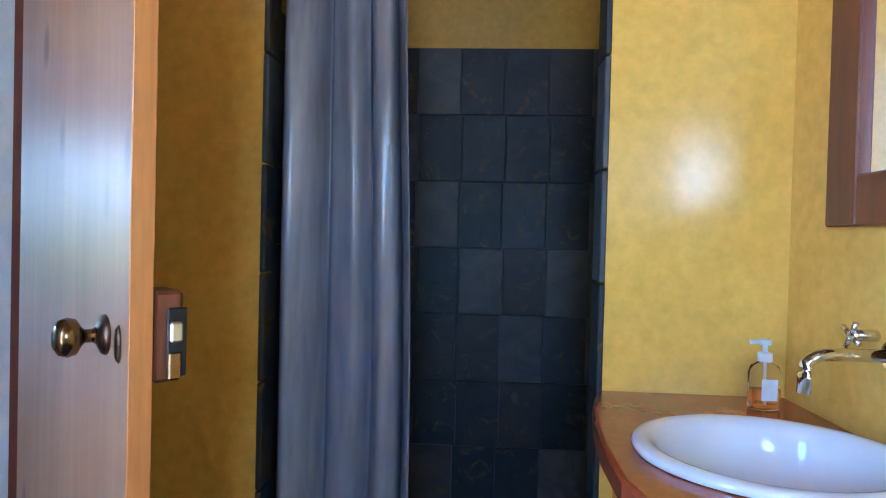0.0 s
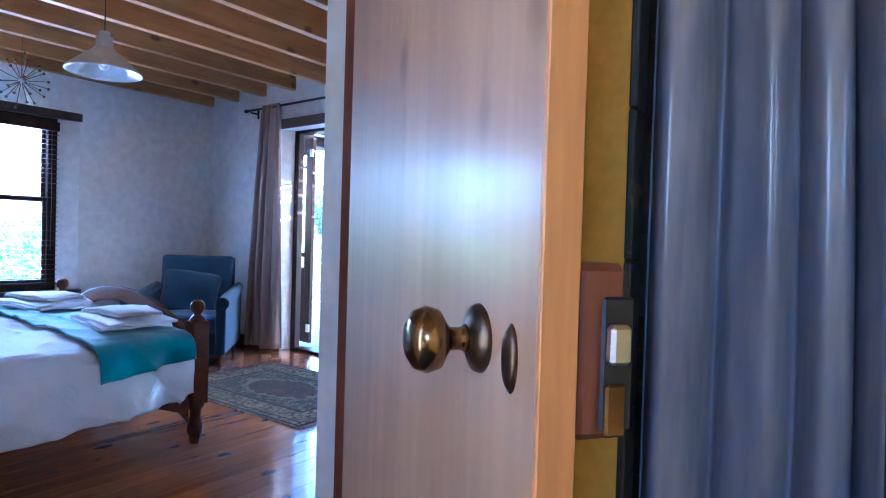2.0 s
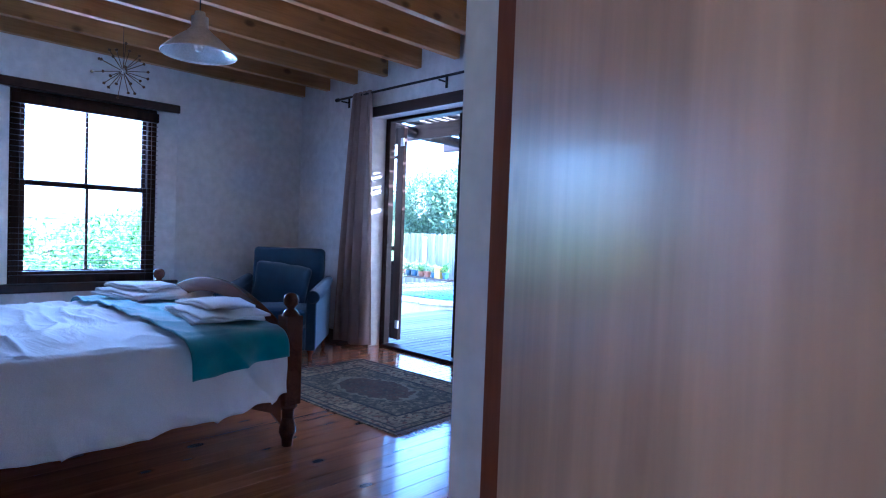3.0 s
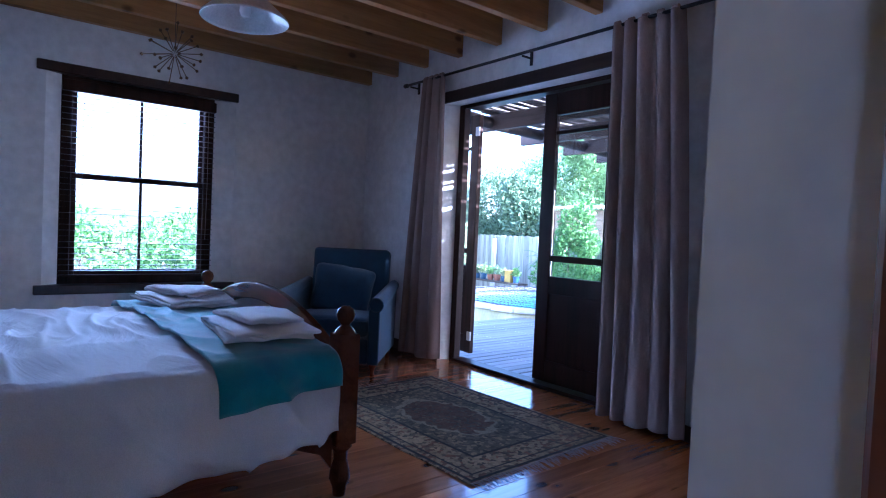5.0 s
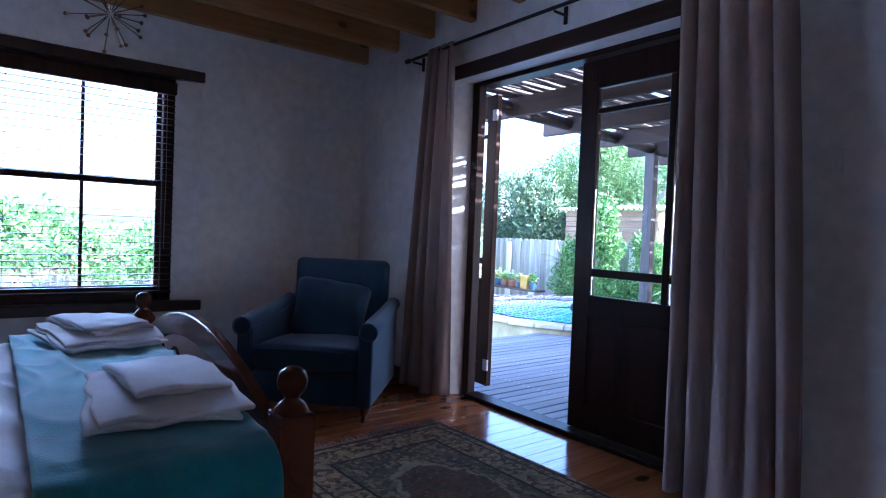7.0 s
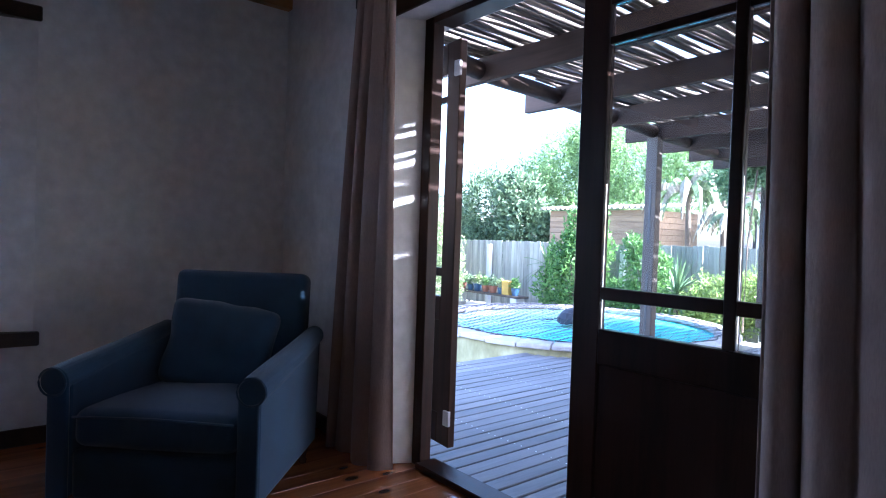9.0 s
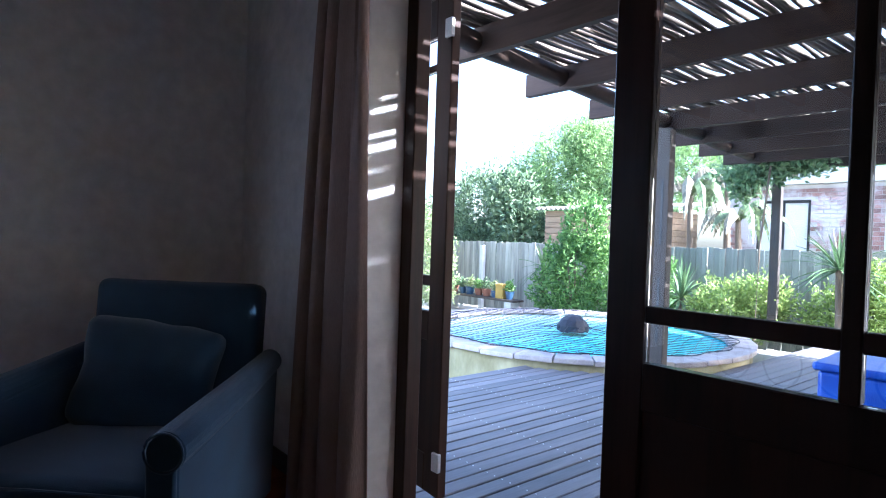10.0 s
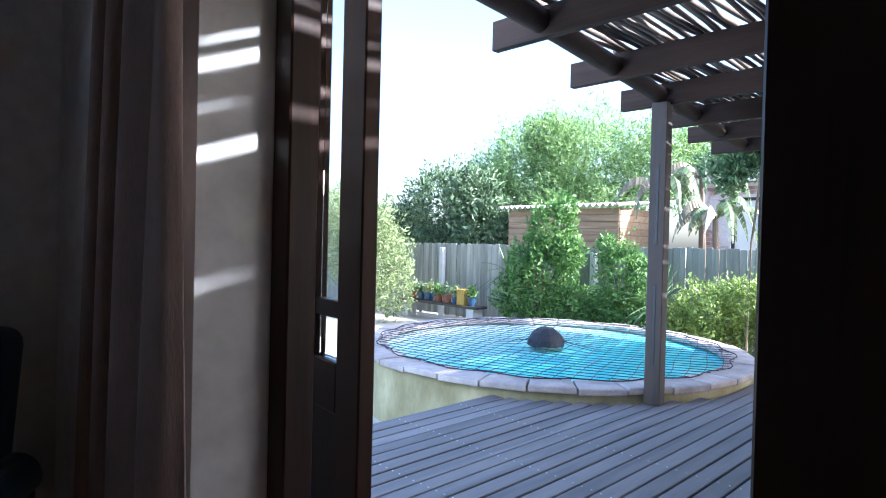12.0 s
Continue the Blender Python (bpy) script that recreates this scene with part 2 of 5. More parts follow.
crumple(M_LINEN, 2.2, (0.7, 1.4, 0.9), 0.4, 0.05)
# The lighter blotches put the fleece's patchy light reflections into its colour.
M_TEAL = surface("teal_fleece", (0.012, 0.20, 0.26), (0.045, 0.38, 0.44), 5, 180, 0.9, 0, 0.4, sheen=0.6)
M_TOWEL = surface("white_towel", (0.74, 0.74, 0.78), (0.86, 0.86, 0.88), 12, 320, 0.95, 0, 0.7, sheen=0.3)
M_CHAIR = surface("blue_upholstery", (0.008, 0.034, 0.072), (0.017, 0.060, 0.115), 7, 260, 0.85, 0, 0.35, sheen=0.25)
M_CURTAIN = surface("taupe_cloth", (0.27, 0.19, 0.165), (0.37, 0.27, 0.235), 5, 240, 0.85, 0, 0.25, stretch=(1, 1, 0.2), sheen=0.15)
M_GROUT = surface("tile_grout", (0.10, 0.10, 0.10), (0.16, 0.155, 0.15), 8, 90, 0.9)
M_SLATE_FLOOR = surface("floor_slate", (0.018, 0.02, 0.022), (0.04, 0.04, 0.042), 4, 40, 0.6, vary=0.2)
M_PORCELAIN = surface("white_porcelain", (0.83, 0.84, 0.86), (0.84, 0.85, 0.87), 0.5, 2, 0.07, 0, 0.0, rough_vary=0.01)
M_COUNTER = surface("oxide_red_counter", (0.33, 0.068, 0.016), (0.40, 0.088, 0.022), 5, 50, 0.16, 0, 0.05, coat=0.3)
M_WHITE_PLASTIC = surface("white_plastic", (0.72, 0.73, 0.74), (0.78, 0.78, 0.78), 3, 40, 0.35, 0, 0.02)
M_BLACK = surface("black_paint", (0.008, 0.008, 0.009), (0.02, 0.02, 0.022), 8, 60, 0.5, 0, 0.05)
M_NAVY = surface("navy_stencil_paint", (0.012, 0.014, 0.028), (0.025, 0.028, 0.05), 12, 60, 0.55, 0, 0.05)


def slate_material():
    m, nt, p = nodes_of("slate_tile")
    v = coords(nt)
    big = tex_noise(nt, v, 5, 6, 0.6, 1.2)
    oi = nt.nodes.new("ShaderNodeObjectInfo")
    tone = ramp(nt, oi.outputs["Random"], [(0.0, (0.016, 0.022, 0.026)), (0.3, (0.03, 0.037, 0.042)), (0.5, (0.10, 0.097, 0.098)), (0.62, (0.05, 0.04, 0.032)), (0.75, (0.02, 0.027, 0.034)), (1.0, (0.17, 0.165, 0.165))])
    patch = ramp(nt, big, [(0.4, (0.7, 0.75, 0.8)), (0.62, (1.2, 1.15, 1.1))])
    col = mix_col(nt, tone, patch, 1.0, "MULTIPLY")
    rust = ramp(nt, tex_noise(nt, v, 9, 4, 0.6, 2.0), [(0.58, (0, 0, 0)), (0.70, (0.8, 0.8, 0.8))])
    col = mix_col(nt, col, (0.13, 0.085, 0.03), rust)
    nt.links.new(col, p.inputs["Base Color"])
    p.inputs["Roughness"].default_value = 0.5
    bump(nt, p, tex_noise(nt, v, 22, 6, 0.65, 0.8), 0.5, 0.006)
    return m


M_SLATE = slate_material()


def shower_curtain_material():
    m, nt, p = nodes_of("grey_shower_curtain")
    v = coords(nt, (1, 1, 0.15))
    n = tex_noise(nt, v, 30, 3)
    nt.links.new(ramp(nt, n, [(0.3, (0.22, 0.235, 0.31)), (0.7, (0.32, 0.335, 0.41))]), p.inputs["Base Color"])
    p.inputs["Roughness"].default_value = 0.27
    p.inputs["Specular IOR Level"].default_value = 0.7
    bump(nt, p, tex_noise(nt, coords(nt), 300, 2), 0.1, 0.002)
    return m


M_SHOWER = shower_curtain_material()

# ---- large structure ----
XW, YF, XE, YS = -5.95, 5.15, -0.89, 0.30      # bedroom faces: window wall, french-door wall, east wall, south wall
CEIL = 2.80


def structure(name, bm, material, label="", smooth=False):
    return tagged(link(name, bm, material, None, label, smooth), kind="structure")


def wall_with_hole(name, axis, a0, a1, p0, p1, z1, holes, material, label):
    """A wall along one axis from a0 to a1, thick from p0 to p1, with holes (b0, b1, z0, z1)."""
    bm = bmesh.new()
    cuts = sorted({a0, a1, *[h[0] for h in holes], *[h[1] for h in holes]})
    for c0, c1 in zip(cuts, cuts[1:]):
        spans = [(-0.02, z1)]
        for h in holes:
            if h[0] <= c0 + 1e-6 and h[1] >= c1 - 1e-6:
                spans = [s for lo, hi in spans for s in ((lo, min(hi, h[2])), (max(lo, h[3]), hi)) if s[1] - s[0] > 1e-4]
        for lo, hi in spans:
            if axis == "x":
                box(c0, c1, p0, p1, lo, hi, bm=bm)
            else:
                box(p0, p1, c0, c1, lo, hi, bm=bm)
    return structure(name, bm, material, label)


WIN = (2.395, 3.80, 0.585, 2.18)
wall_with_hole("wall_west", "y", YS - 0.2, 5.6, XW - 0.30, XW, CEIL + 0.3, [WIN], M_PLASTER, "white painted plaster wall with a deep window")
DOOR = (-4.60, -2.80, -0.02, 2.235)
wall_with_hole("wall_north", "x", XW, 1.7, YF, YF + 0.20, CEIL + 0.3, [(-4.745, -2.70, -0.02, 2.22)], M_PLASTER, "white painted plaster wall with a wide garden door")
wall_with_hole("wall_north_outer", "x", XW, 1.7, YF + 0.20, YF + 0.33, CEIL + 0.3, [(-4.90, -2.765, -0.02, 2.235)], M_PLASTER, "white rendered outer face of the garden wall")
structure("door_reveal", prism([(-4.70, YF), (-4.63, 5.28), (-4.63, 5.35), (-4.75, 5.35), (-4.75, YF)], 0, 2.235), M_PLASTER, "white splayed plaster door reveal")
structure("door_reveal", prism([(-2.70, YF), (-2.765, 5.28), (-2.765, 5.35), (-2.69, 5.35), (-2.69, YF)], 0, 2.235), M_PLASTER, "white splayed plaster door reveal")
BATH = (1.42, 2.385, -0.02, 2.06)
wall_with_hole("wall_east", "y", YS, YF, XE, XE + 0.115, CEIL + 0.3, [BATH], M_PLASTER, "white painted plaster wall with the bathroom doorway")
wall_with_hole("wall_south", "x", XW, XE + 0.1, YS - 0.2, YS, CEIL + 0.3, [], M_PLASTER, "white plaster wall behind the bed")
# Unseen wall, added to cut light from the sunlit ground to the east.
structure("wall_garden_east", box(3.4, 3.6, 5.5, 13.4, -0.6, 1.9), M_PLASTER, "plain white wall added out of view to cut eastern light")
structure("ceiling", box(XW, 1.7, -0.75, YF, CEIL, CEIL + 0.04), M_CEIL, "brown pine board ceiling above the beams")
structure("roof_slab", box(XW - 0.5, 2.2, -0.95, YF + 0.45, CEIL + 0.3, CEIL + 0.45), M_SKIRT)
structure("subfloor", box(XW - 0.25, 1.7, -0.9, YF + 0.222, -0.12, -0.0225), M_SKIRT)

# bathroom: its walls stand 8 degrees askew to the bedroom
BO = pose(0.600, 1.085, 0, 0, 0, 8.0)
OPL, OPR = -0.587, 0.319      # sides of the shower opening
VF, VB = 1.56, 2.72          # faces of the ochre front wall and of the tiled back wall


def at_bath(ob):
    ob.matrix_basis = BO @ ob.matrix_basis
    return ob


front = bmesh.new()
box(-1.20, OPL, VF, VF + 0.09, -0.02, CEIL, bm=front)
box(OPR + 0.016, 1.0, VF, VF + 0.09, -0.02, CEIL, bm=front)
at_bath(structure("wall_shower_front", front, M_YELLOW, "glossy ochre plaster wall either side of the shower"))
at_bath(structure("wall_bath_right", box(0.80, 0.95, -1.5, VF + 0.0, -0.02, CEIL), M_YELLOW, "ochre plaster wall behind the basin"))
at_bath(structure("wall_shower_back", box(-1.1, 0.75, VB + 0.012, VB + 0.15, -0.02, CEIL), M_YELLOW, "ochre plaster above dark slate tiles"))
at_bath(structure("wall_shower_right", box(0.562, 0.70, VF + 0.09, VB + 0.012, -0.02, CEIL), M_YELLOW))
at_bath(structure("wall_shower_left", box(-0.95, -0.80, VF + 0.09, VB + 0.012, -0.02, CEIL), M_YELLOW))
structure("wall_bath_lining", box(XE + 0.115, XE + 0.13, YS, 1.42, -0.02, CEIL), M_YELLOW)
structure("wall_bath_nib", box(XE + 0.115, XE + 0.13, 2.442, 2.75, -0.02, CEIL), M_YELLOW)
wall_with_hole("wall_bath_south", "x", XE + 0.1, 1.7, -0.75, -0.6, CEIL, [(0.6, 1.1, 1.5, 2.05)], M_YELLOW, "ochre wall with a small window")
structure("wall_bath_end", box(1.5, 1.7, -0.6, 1.0, -0.02, CEIL), M_YELLOW)
structure("bathroom_floor", box(XE + 0.117, 1.7, -0.6, YF, -0.02, 0.0), M_SLATE_FLOOR, "dark stone bathroom floor")

# skirting boards
def skirting(name, bm):
    return structure(name, bm, M_SKIRT, "dark stained timber skirting board")


skirting("baseboard", box(XW, XW + 0.018, YS, YF - 0.018, 0, 0.09, 0.004))
skirting("baseboard", box(XW, DOOR[0] - 0.02, YF - 0.018, YF, 0, 0.09, 0.004))
skirting("baseboard", box(DOOR[1] + 0.02, XE, YF - 0.018, YF, 0, 0.09, 0.004))
skirting("baseboard", box(XE - 0.018, XE, 2.42, YF - 0.018, 0, 0.09, 0.004))

# ceiling beams
beams = tagged(new("ceiling_beams"), "exposed pine ceiling beams", kind="structure")
beam = part("beam", box(-0.03, 0.03, YS, YF, 2.585, CEIL, 0.003), M_BEAM, beams)
beam.matrix_basis = pose(-5.92, 0, 0)
for i in range(1, 11):
    share("beam", beam, pose(-5.92 + 0.4715 * i + 0.012 * math.sin(i * 7.1), 0, 0), beams)


# ---- sash window with venetian blind ----
def sash_window():
    y0, y1, z0, z1 = 2.498, 3.63, 0.585, 2.22
    x = -6.04
    w = tagged(new("window_1"), "dark timber sash window with two-over-two panes", kind="structure")
    fr = bmesh.new()
    box(x - 0.035, x + 0.035, y0, y0 + 0.075, z0, z1, 0.004, bm=fr)
    box(x - 0.035, x + 0.035, y1 - 0.075, y1, z0, z1, 0.004, bm=fr)
    box(x - 0.035, x + 0.035, y0 + 0.075, y1 - 0.075, z1 - 0.07, z1, 0.004, bm=fr)
    box(x - 0.035, x + 0.035, y0 + 0.075, y1 - 0.075, z0, z0 + 0.075, 0.004, bm=fr)
    part("window_frame", fr, M_FRAME, w)
    ym, zm = (y0 + y1) / 2, 1.425
    for zlo, zhi, xo in ((z0 + 0.075, zm + 0.02, 0.012), (zm - 0.02, z1 - 0.07, -0.024)):
        s = bmesh.new()
        ya, yb = y0 + 0.077, y1 - 0.077
        a, b = x + xo - 0.016, x + xo + 0.016
        box(a, b, ya, ya + 0.035, zlo, zhi, 0.003, bm=s)
        box(a, b, yb - 0.035, yb, zlo, zhi, 0.003, bm=s)
        box(a, b, ya + 0.035, yb - 0.035, zlo, zlo + 0.04, 0.003, bm=s)
        box(a, b, ya + 0.035, yb - 0.035, zhi - 0.04, zhi, 0.003, bm=s)
        box(a, b, ym - 0.011, ym + 0.011, zlo + 0.04, zhi - 0.04, 0.003, bm=s)
        sash = part("sash", s, M_FRAME, w)
        for p0, p1 in ((ya + 0.03, ym - 0.009), (ym + 0.009, yb - 0.03)):
            g = part("pane", box(x + xo - 0.002, x + xo + 0.002, p0, p1, zlo + 0.035, zhi - 0.035), M_GLASS, sash)
            g.visible_shadow = False
    # splayed plaster reveals
    for ya, yb in ((WIN[0], y0), (WIN[1], y1)):
        rv = bmesh.new()
        sgn = 1 if yb > ya else -1
        vs = [(XW, ya), (x + 0.035, yb), (x - 0.1, yb), (x - 0.1, ya - 0.001 * sgn), (XW, ya - 0.001 * sgn)]
        rv = prism(vs, z0, z1)
        part("reveal", rv, M_PLASTER, w)
    part("lintel", box(XW - 0.17, XW + 0.02, 2.335, 3.815, 2.18, 2.255, 0.006), M_SKIRT, w, "dark timber lintel board")
    part("window_sill", box(XW - 0.17, XW + 0.035, 2.345, 3.825, 0.515, 0.587, 0.008, 2), M_SKIRT, w, "dark timber window sill")


sash_window()


def venetian_blind():
    b = thing("venetian_blind", pose(-5.975, 3.064, 2.06), "dark wooden venetian blind, slats open flat", "blind")
    part("headrail", box(-0.025, 0.03, -0.565, 0.565, 0.0, 0.085, 0.004), M_FRAME, b)
    slat = part("slat", box(-0.022, 0.022, -0.56, 0.56, -0.002, 0.002), M_FRAME, b)
    n = 31
    slat.matrix_basis = pose(0, 0, -0.035, 0, 1, 0)
    for i in range(1, n):
        share("slat", slat, pose(0, 0, -0.035 - i * 0.0445, 0, 1 + 1.5 * math.sin(i * 2.3), 0), b)
    part("bottom_rail", box(-0.018, 0.018, -0.56, 0.56, -1.415, -1.4, 0.003), M_FRAME, b)
    for y in (-0.42, 0.42):
        part("ladder_cord", tube([(0.021, y, 0), (0.021, y, -1.4)], 0.0012, 5), M_BLACK, b)
        part("ladder_cord", tube([(-0.021, y, 0), (-0.021, y, -1.4)], 0.0012, 5), M_BLACK, b)
    part("pull_cord", tube([(0.03, 0.50, 0), (0.03, 0.505, -0.6), (0.03, 0.50, -1.1)], 0.002, 6), M_CURTAIN, b)


venetian_blind()


# ---- french door ----
LEAF_W, LEAF_H = 0.86, 2.15


def door_leaf(name, m, label):
    """A glazed leaf: wide and narrow panes in three rows above a timber panel; hinge side at x = 0."""
    d = thing(name, m, label, "glazed door")
    t = 0.022
    W, H = LEAF_W, LEAF_H
    zs = [(0.79, 0.90), (0.945, 1.84), (1.868, 1.985)]
    xs = [(0.115, 0.245), (0.285, W - 0.119)]
    part("stile", box(0, 0.115, -t, t, 0, H, 0.004), M_FRAME, d)
    part("stile", box(W - 0.119, W, -t, t, 0, H, 0.004), M_FRAME, d)
    part("top_rail", box(0.115, W - 0.119, -t, t, 1.985, H, 0.004), M_FRAME, d)
    part("middle_rail", box(0.115, W - 0.119, -t, t, 0.66, 0.79, 0.004), M_FRAME, d)
    part("bottom_rail", box(0.115, W - 0.119, -t, t, 0, 0.16, 0.004), M_FRAME, d)
    part("panel", box(0.115, W - 0.119, -0.011, 0.011, 0.16, 0.66), M_FRAME, d)
    for x0, x1 in ((0.245, 0.285),):
        part("glazing_bar", box(x0, x1, -t * 0.9, t * 0.9, 0.79, 1.985, 0.004), M_FRAME, d)
    for z0, z1 in ((0.90, 0.945), (1.84, 1.868)):
        for x0, x1 in xs:
            part("glazing_bar", box(x0, x1, -t * 0.8, t * 0.8, z0, z1, 0.003), M_FRAME, d)
    for z0, z1 in zs:
        for x0, x1 in xs:
            g = part("pane", box(x0 + 0.0005, x1 - 0.0005, -0.002, 0.002, z0 + 0.0005, z1 - 0.0005), M_GLASS, d)
            g.visible_shadow = False
    return d


YD = 5.36
tagged(door_leaf("door_left_leaf", pose(-4.605, 5.52, 0.035, 0, 0, 174), "dark stained glazed garden door leaf standing open"), group="french door leaves")
# the closed leaf is the mirror image: hinge side to the east
closed = door_leaf("door_right_leaf", pose(-2.84, YD, 0.035, 0, 0, 180), "dark stained glazed garden door leaf, closed")
tagged(closed, group="french door leaves")


def door_frame():
    f = tagged(new("door_frame"), "dark stained timber garden door frame", kind="structure")
    part("jamb", box(-4.63, -4.56, 5.281, 5.35, 0, 2.235, 0.004), M_FRAME, f)
    part("jamb", box(-2.838, -2.765, 5.281, 5.40, 0, 2.235, 0.004), M_FRAME, f)
    part("head", box(-4.56, -2.838, 5.281, 5.40, 2.19, 2.235, 0.004), M_FRAME, f)
    part("threshold", box(-4.56, -2.838, 5.25, 5.375, 0.0, 0.03, 0.006), M_FRAME, f)
    part("lintel", box(-4.78, -2.66, YF - 0.012, 5.28, 2.222, 2.32, 0.005), M_SKIRT, f, "dark timber lintel")
    for z in (0.19, 2.03):
        part("hinge", box(-4.645, -4.60, 5.488, 5.508, z - 0.04, z + 0.04, 0.003), M_STEEL, f, "steel butt hinge")


door_frame()


# ---- curtains and rod ----
def curtain_rod():
    r = thing("curtain_rod", pose(0, YF - 0.10, 2.43), "thin black iron curtain rod on brackets", "curtain rod")
    part("pole", tube([(-5.13, 0, 0), (-1.9, 0, 0)], 0.011, 10), M_IRON, r)
    for x in (-5.13, -1.9):
        part("finial", tube([(x - 0.02, 0, 0), (x + 0.02, 0, 0)], 0.018, 10), M_IRON, r)
    for x in (-5.06, -3.68, -2.25):
        part("bracket", merge(tube([(x, 0.0, -0.02), (x, 0.10, -0.02)], 0.008, 8), box(x - 0.012, x + 0.012, 0.088, 0.10, -0.07, 0.03, 0.002)), M_IRON, r)


curtain_rod()


def curtain(x0, x1, top0, top1, folds, seed, depth=0.045):
    """A hanging cloth between x0 and x1 at the hem, gathered between top0 and top1 at the rod."""
    c = thing("curtain", pose(0, YF - 0.10, 0), "plain taupe cotton curtain hanging in folds", "curtain", "curtains at the garden door")
    rnd = random.Random(seed)
    ph = [rnd.uniform(0, 6.28) for _ in range(4)]

    def f(u, v):
        z = 0.035 + v * 2.40
        uu = u + 0.035 * math.sin(u * 9 + ph[3]) + 0.012 * math.sin(v * 4 + u * 20 + ph[2])
        xa, xb = x0 + (top0 - x0) * v ** 1.3, x1 + (top1 - x1) * v ** 1.3
        x = xa + (xb - xa) * u
        a = depth * (0.55 + 0.45 * (1 - v)) * (0.75 + 0.35 * math.sin(u * 5 + ph[0]))
        s = math.sin(uu * folds * 2 * math.pi + ph[0])
        y = a * (abs(s) ** 0.75) * (1 if s > 0 else -1) + 0.012 * math.sin(u * 31 + v * 3 + ph[1])
        y += -0.03 * (1 - v) * math.sin(u * 3.1)
        return (x + 0.012 * math.cos(uu * folds * 2 * math.pi + ph[0]), y, z + 0.008 * math.sin(u * 11 + ph[1]) * (1 - v))

    bm = sheet(110, 40, f)
    cl = part("cloth", bm, M_CURTAIN, c, smooth=True)
    so = cl.modifiers.new("thick", "SOLIDIFY")
    so.thickness = 0.004
    n = max(3, int(folds))
    for i in range(n):
        x = top0 + (top1 - top0) * (i + 0.5) / n
        part("tab", tube([(x - 0.018, 0, 0.012 + 2.43), (x + 0.018, 0, 0.012 + 2.43)], 0.017, 10), M_CURTAIN, c)
    return c


curtain(-5.10, -4.52, -4.86, -4.575, 4, 3)
curtain(-2.91, -2.31, -2.93, -2.45, 5, 8, 0.055)


def light_switch():
    s = thing("light_switch", pose(-2.30, YF, 1.475), "white plastic wall light switch", "light switch")
    part("plate", box(-0.035, 0.035, -0.008, 0, -0.06, 0.06, 0.003, 2), M_WHITE_PLASTIC, s)
    part("rocker", box(-0.011, 0.011, -0.013, -0.0085, -0.02, 0.02, 0.002), M_WHITE_PLASTIC, s)


light_switch()


# ---- bed ----
BX0, BX1, BY = -4.655, -2.82, 3.20       # footboard posts


def lathe_post(h):
    return [(0.0, h), (0.018, h - 0.002), (0.033, h - 0.014), (0.040, h - 0.036), (0.036, h - 0.058), (0.022, h - 0.074), (0.018, h - 0.082), (0.030, h - 0.090), (0.041, h - 0.104), (0.046, h - 0.118)]


def bed():
    b = thing("bed", pose(0, 0, 0), "dark varnished wooden double bed with arched footboard", "bed")
    for x in (BX0, BX1):
        knob = lathe(lathe_post(0.795), 28)
        bmesh.ops.transform(knob, matrix=Matrix.Translation((x, BY, 0)), verts=knob.verts)
        part("finial", knob, M_BED, b, smooth=True)
        bm = box(x - 0.047, x + 0.047, BY - 0.047, BY + 0.047, 0.22, 0.68, 0.006, 2)
        lower = lathe([(0.044, 0.22), (0.047, 0.205), (0.03, 0.185), (0.028, 0.15), (0.042, 0.10), (0.044, 0.07), (0.03, 0.035), (0.026, 0.0), (0, 0)], 20)
        merge(bm, lower, Matrix.Translation((x, BY, 0)))
        part("post", bm, M_BED, b, smooth=False)
    xc, half = (BX0 + BX1) / 2, (BX1 - BX0) / 2 - 0.045
    # arched top rail
    n = 40
    up, low = [], []
    for i in range(n + 1):
        u = -1 + 2 * i / n
        z = 0.575 + 0.225 * math.cos(u * math.pi / 2) ** 0.8 if abs(u) < 0.999 else 0.575
        up.append((xc + half * u, z))
        zi = 0.485 + 0.225 * math.cos(u * math.pi / 2) ** 0.8 if abs(u) < 0.999 else 0.485
        low.append((xc + half * u, zi))
    rail = prism(up + low[::-1], -0.018, 0.018, 0.005, 2)
    bmesh.ops.transform(rail, matrix=Matrix.Translation((0, BY, 0)) @ Matrix.Rotation(radians(90), 4, "X"), verts=rail.verts)
    part("arched_rail", rail, M_BED, b)
    part("foot_rail", box(BX0 + 0.047, BX1 - 0.047, BY - 0.018, BY + 0.018, 0.24, 0.36, 0.006, 2), M_BED, b)
    for k in range(-2, 3):
        cx = xc + k * 0.27
        loop = [(cx + 0.10 * math.sin(a), BY, 0.50 - 0.13 * math.cos(a)) for a in [i * 2 * math.pi / 24 for i in range(25)]]
        part("iron_loop", tube(loop, 0.006, 8), M_IRON, b, "black iron oval loop")
    # side rails with a scooped end bracket
    for x in (BX0, BX1):
        rl = box(x - 0.014, x + 0.014, 1.15, BY - 0.047, 0.24, 0.36, 0.005)
        tri = prism([(BY - 0.26, 0.25), (BY - 0.048, 0.25), (BY - 0.048, 0.12), (BY - 0.10, 0.19)], -0.013, 0.013)
        bmesh.ops.transform(tri, matrix=Matrix.Translation((x, 0, 0)) @ Matrix(((0, 0, 1, 0), (1, 0, 0, 0), (0, 1, 0, 0), (0, 0, 0, 1))), verts=tri.verts)
        merge(rl, tri)
        part("side_rail", rl, M_BED, b)
    part("mattress", box(BX0 + 0.03, BX1 - 0.03, 1.12, BY - 0.05, 0.30, 0.53, 0.05, 4), M_LINEN, b)
    for x in (BX0, BX1):
        part("head_post", box(x - 0.047, x + 0.047, 1.02, 1.11, 0, 1.05, 0.006), M_BED, b)
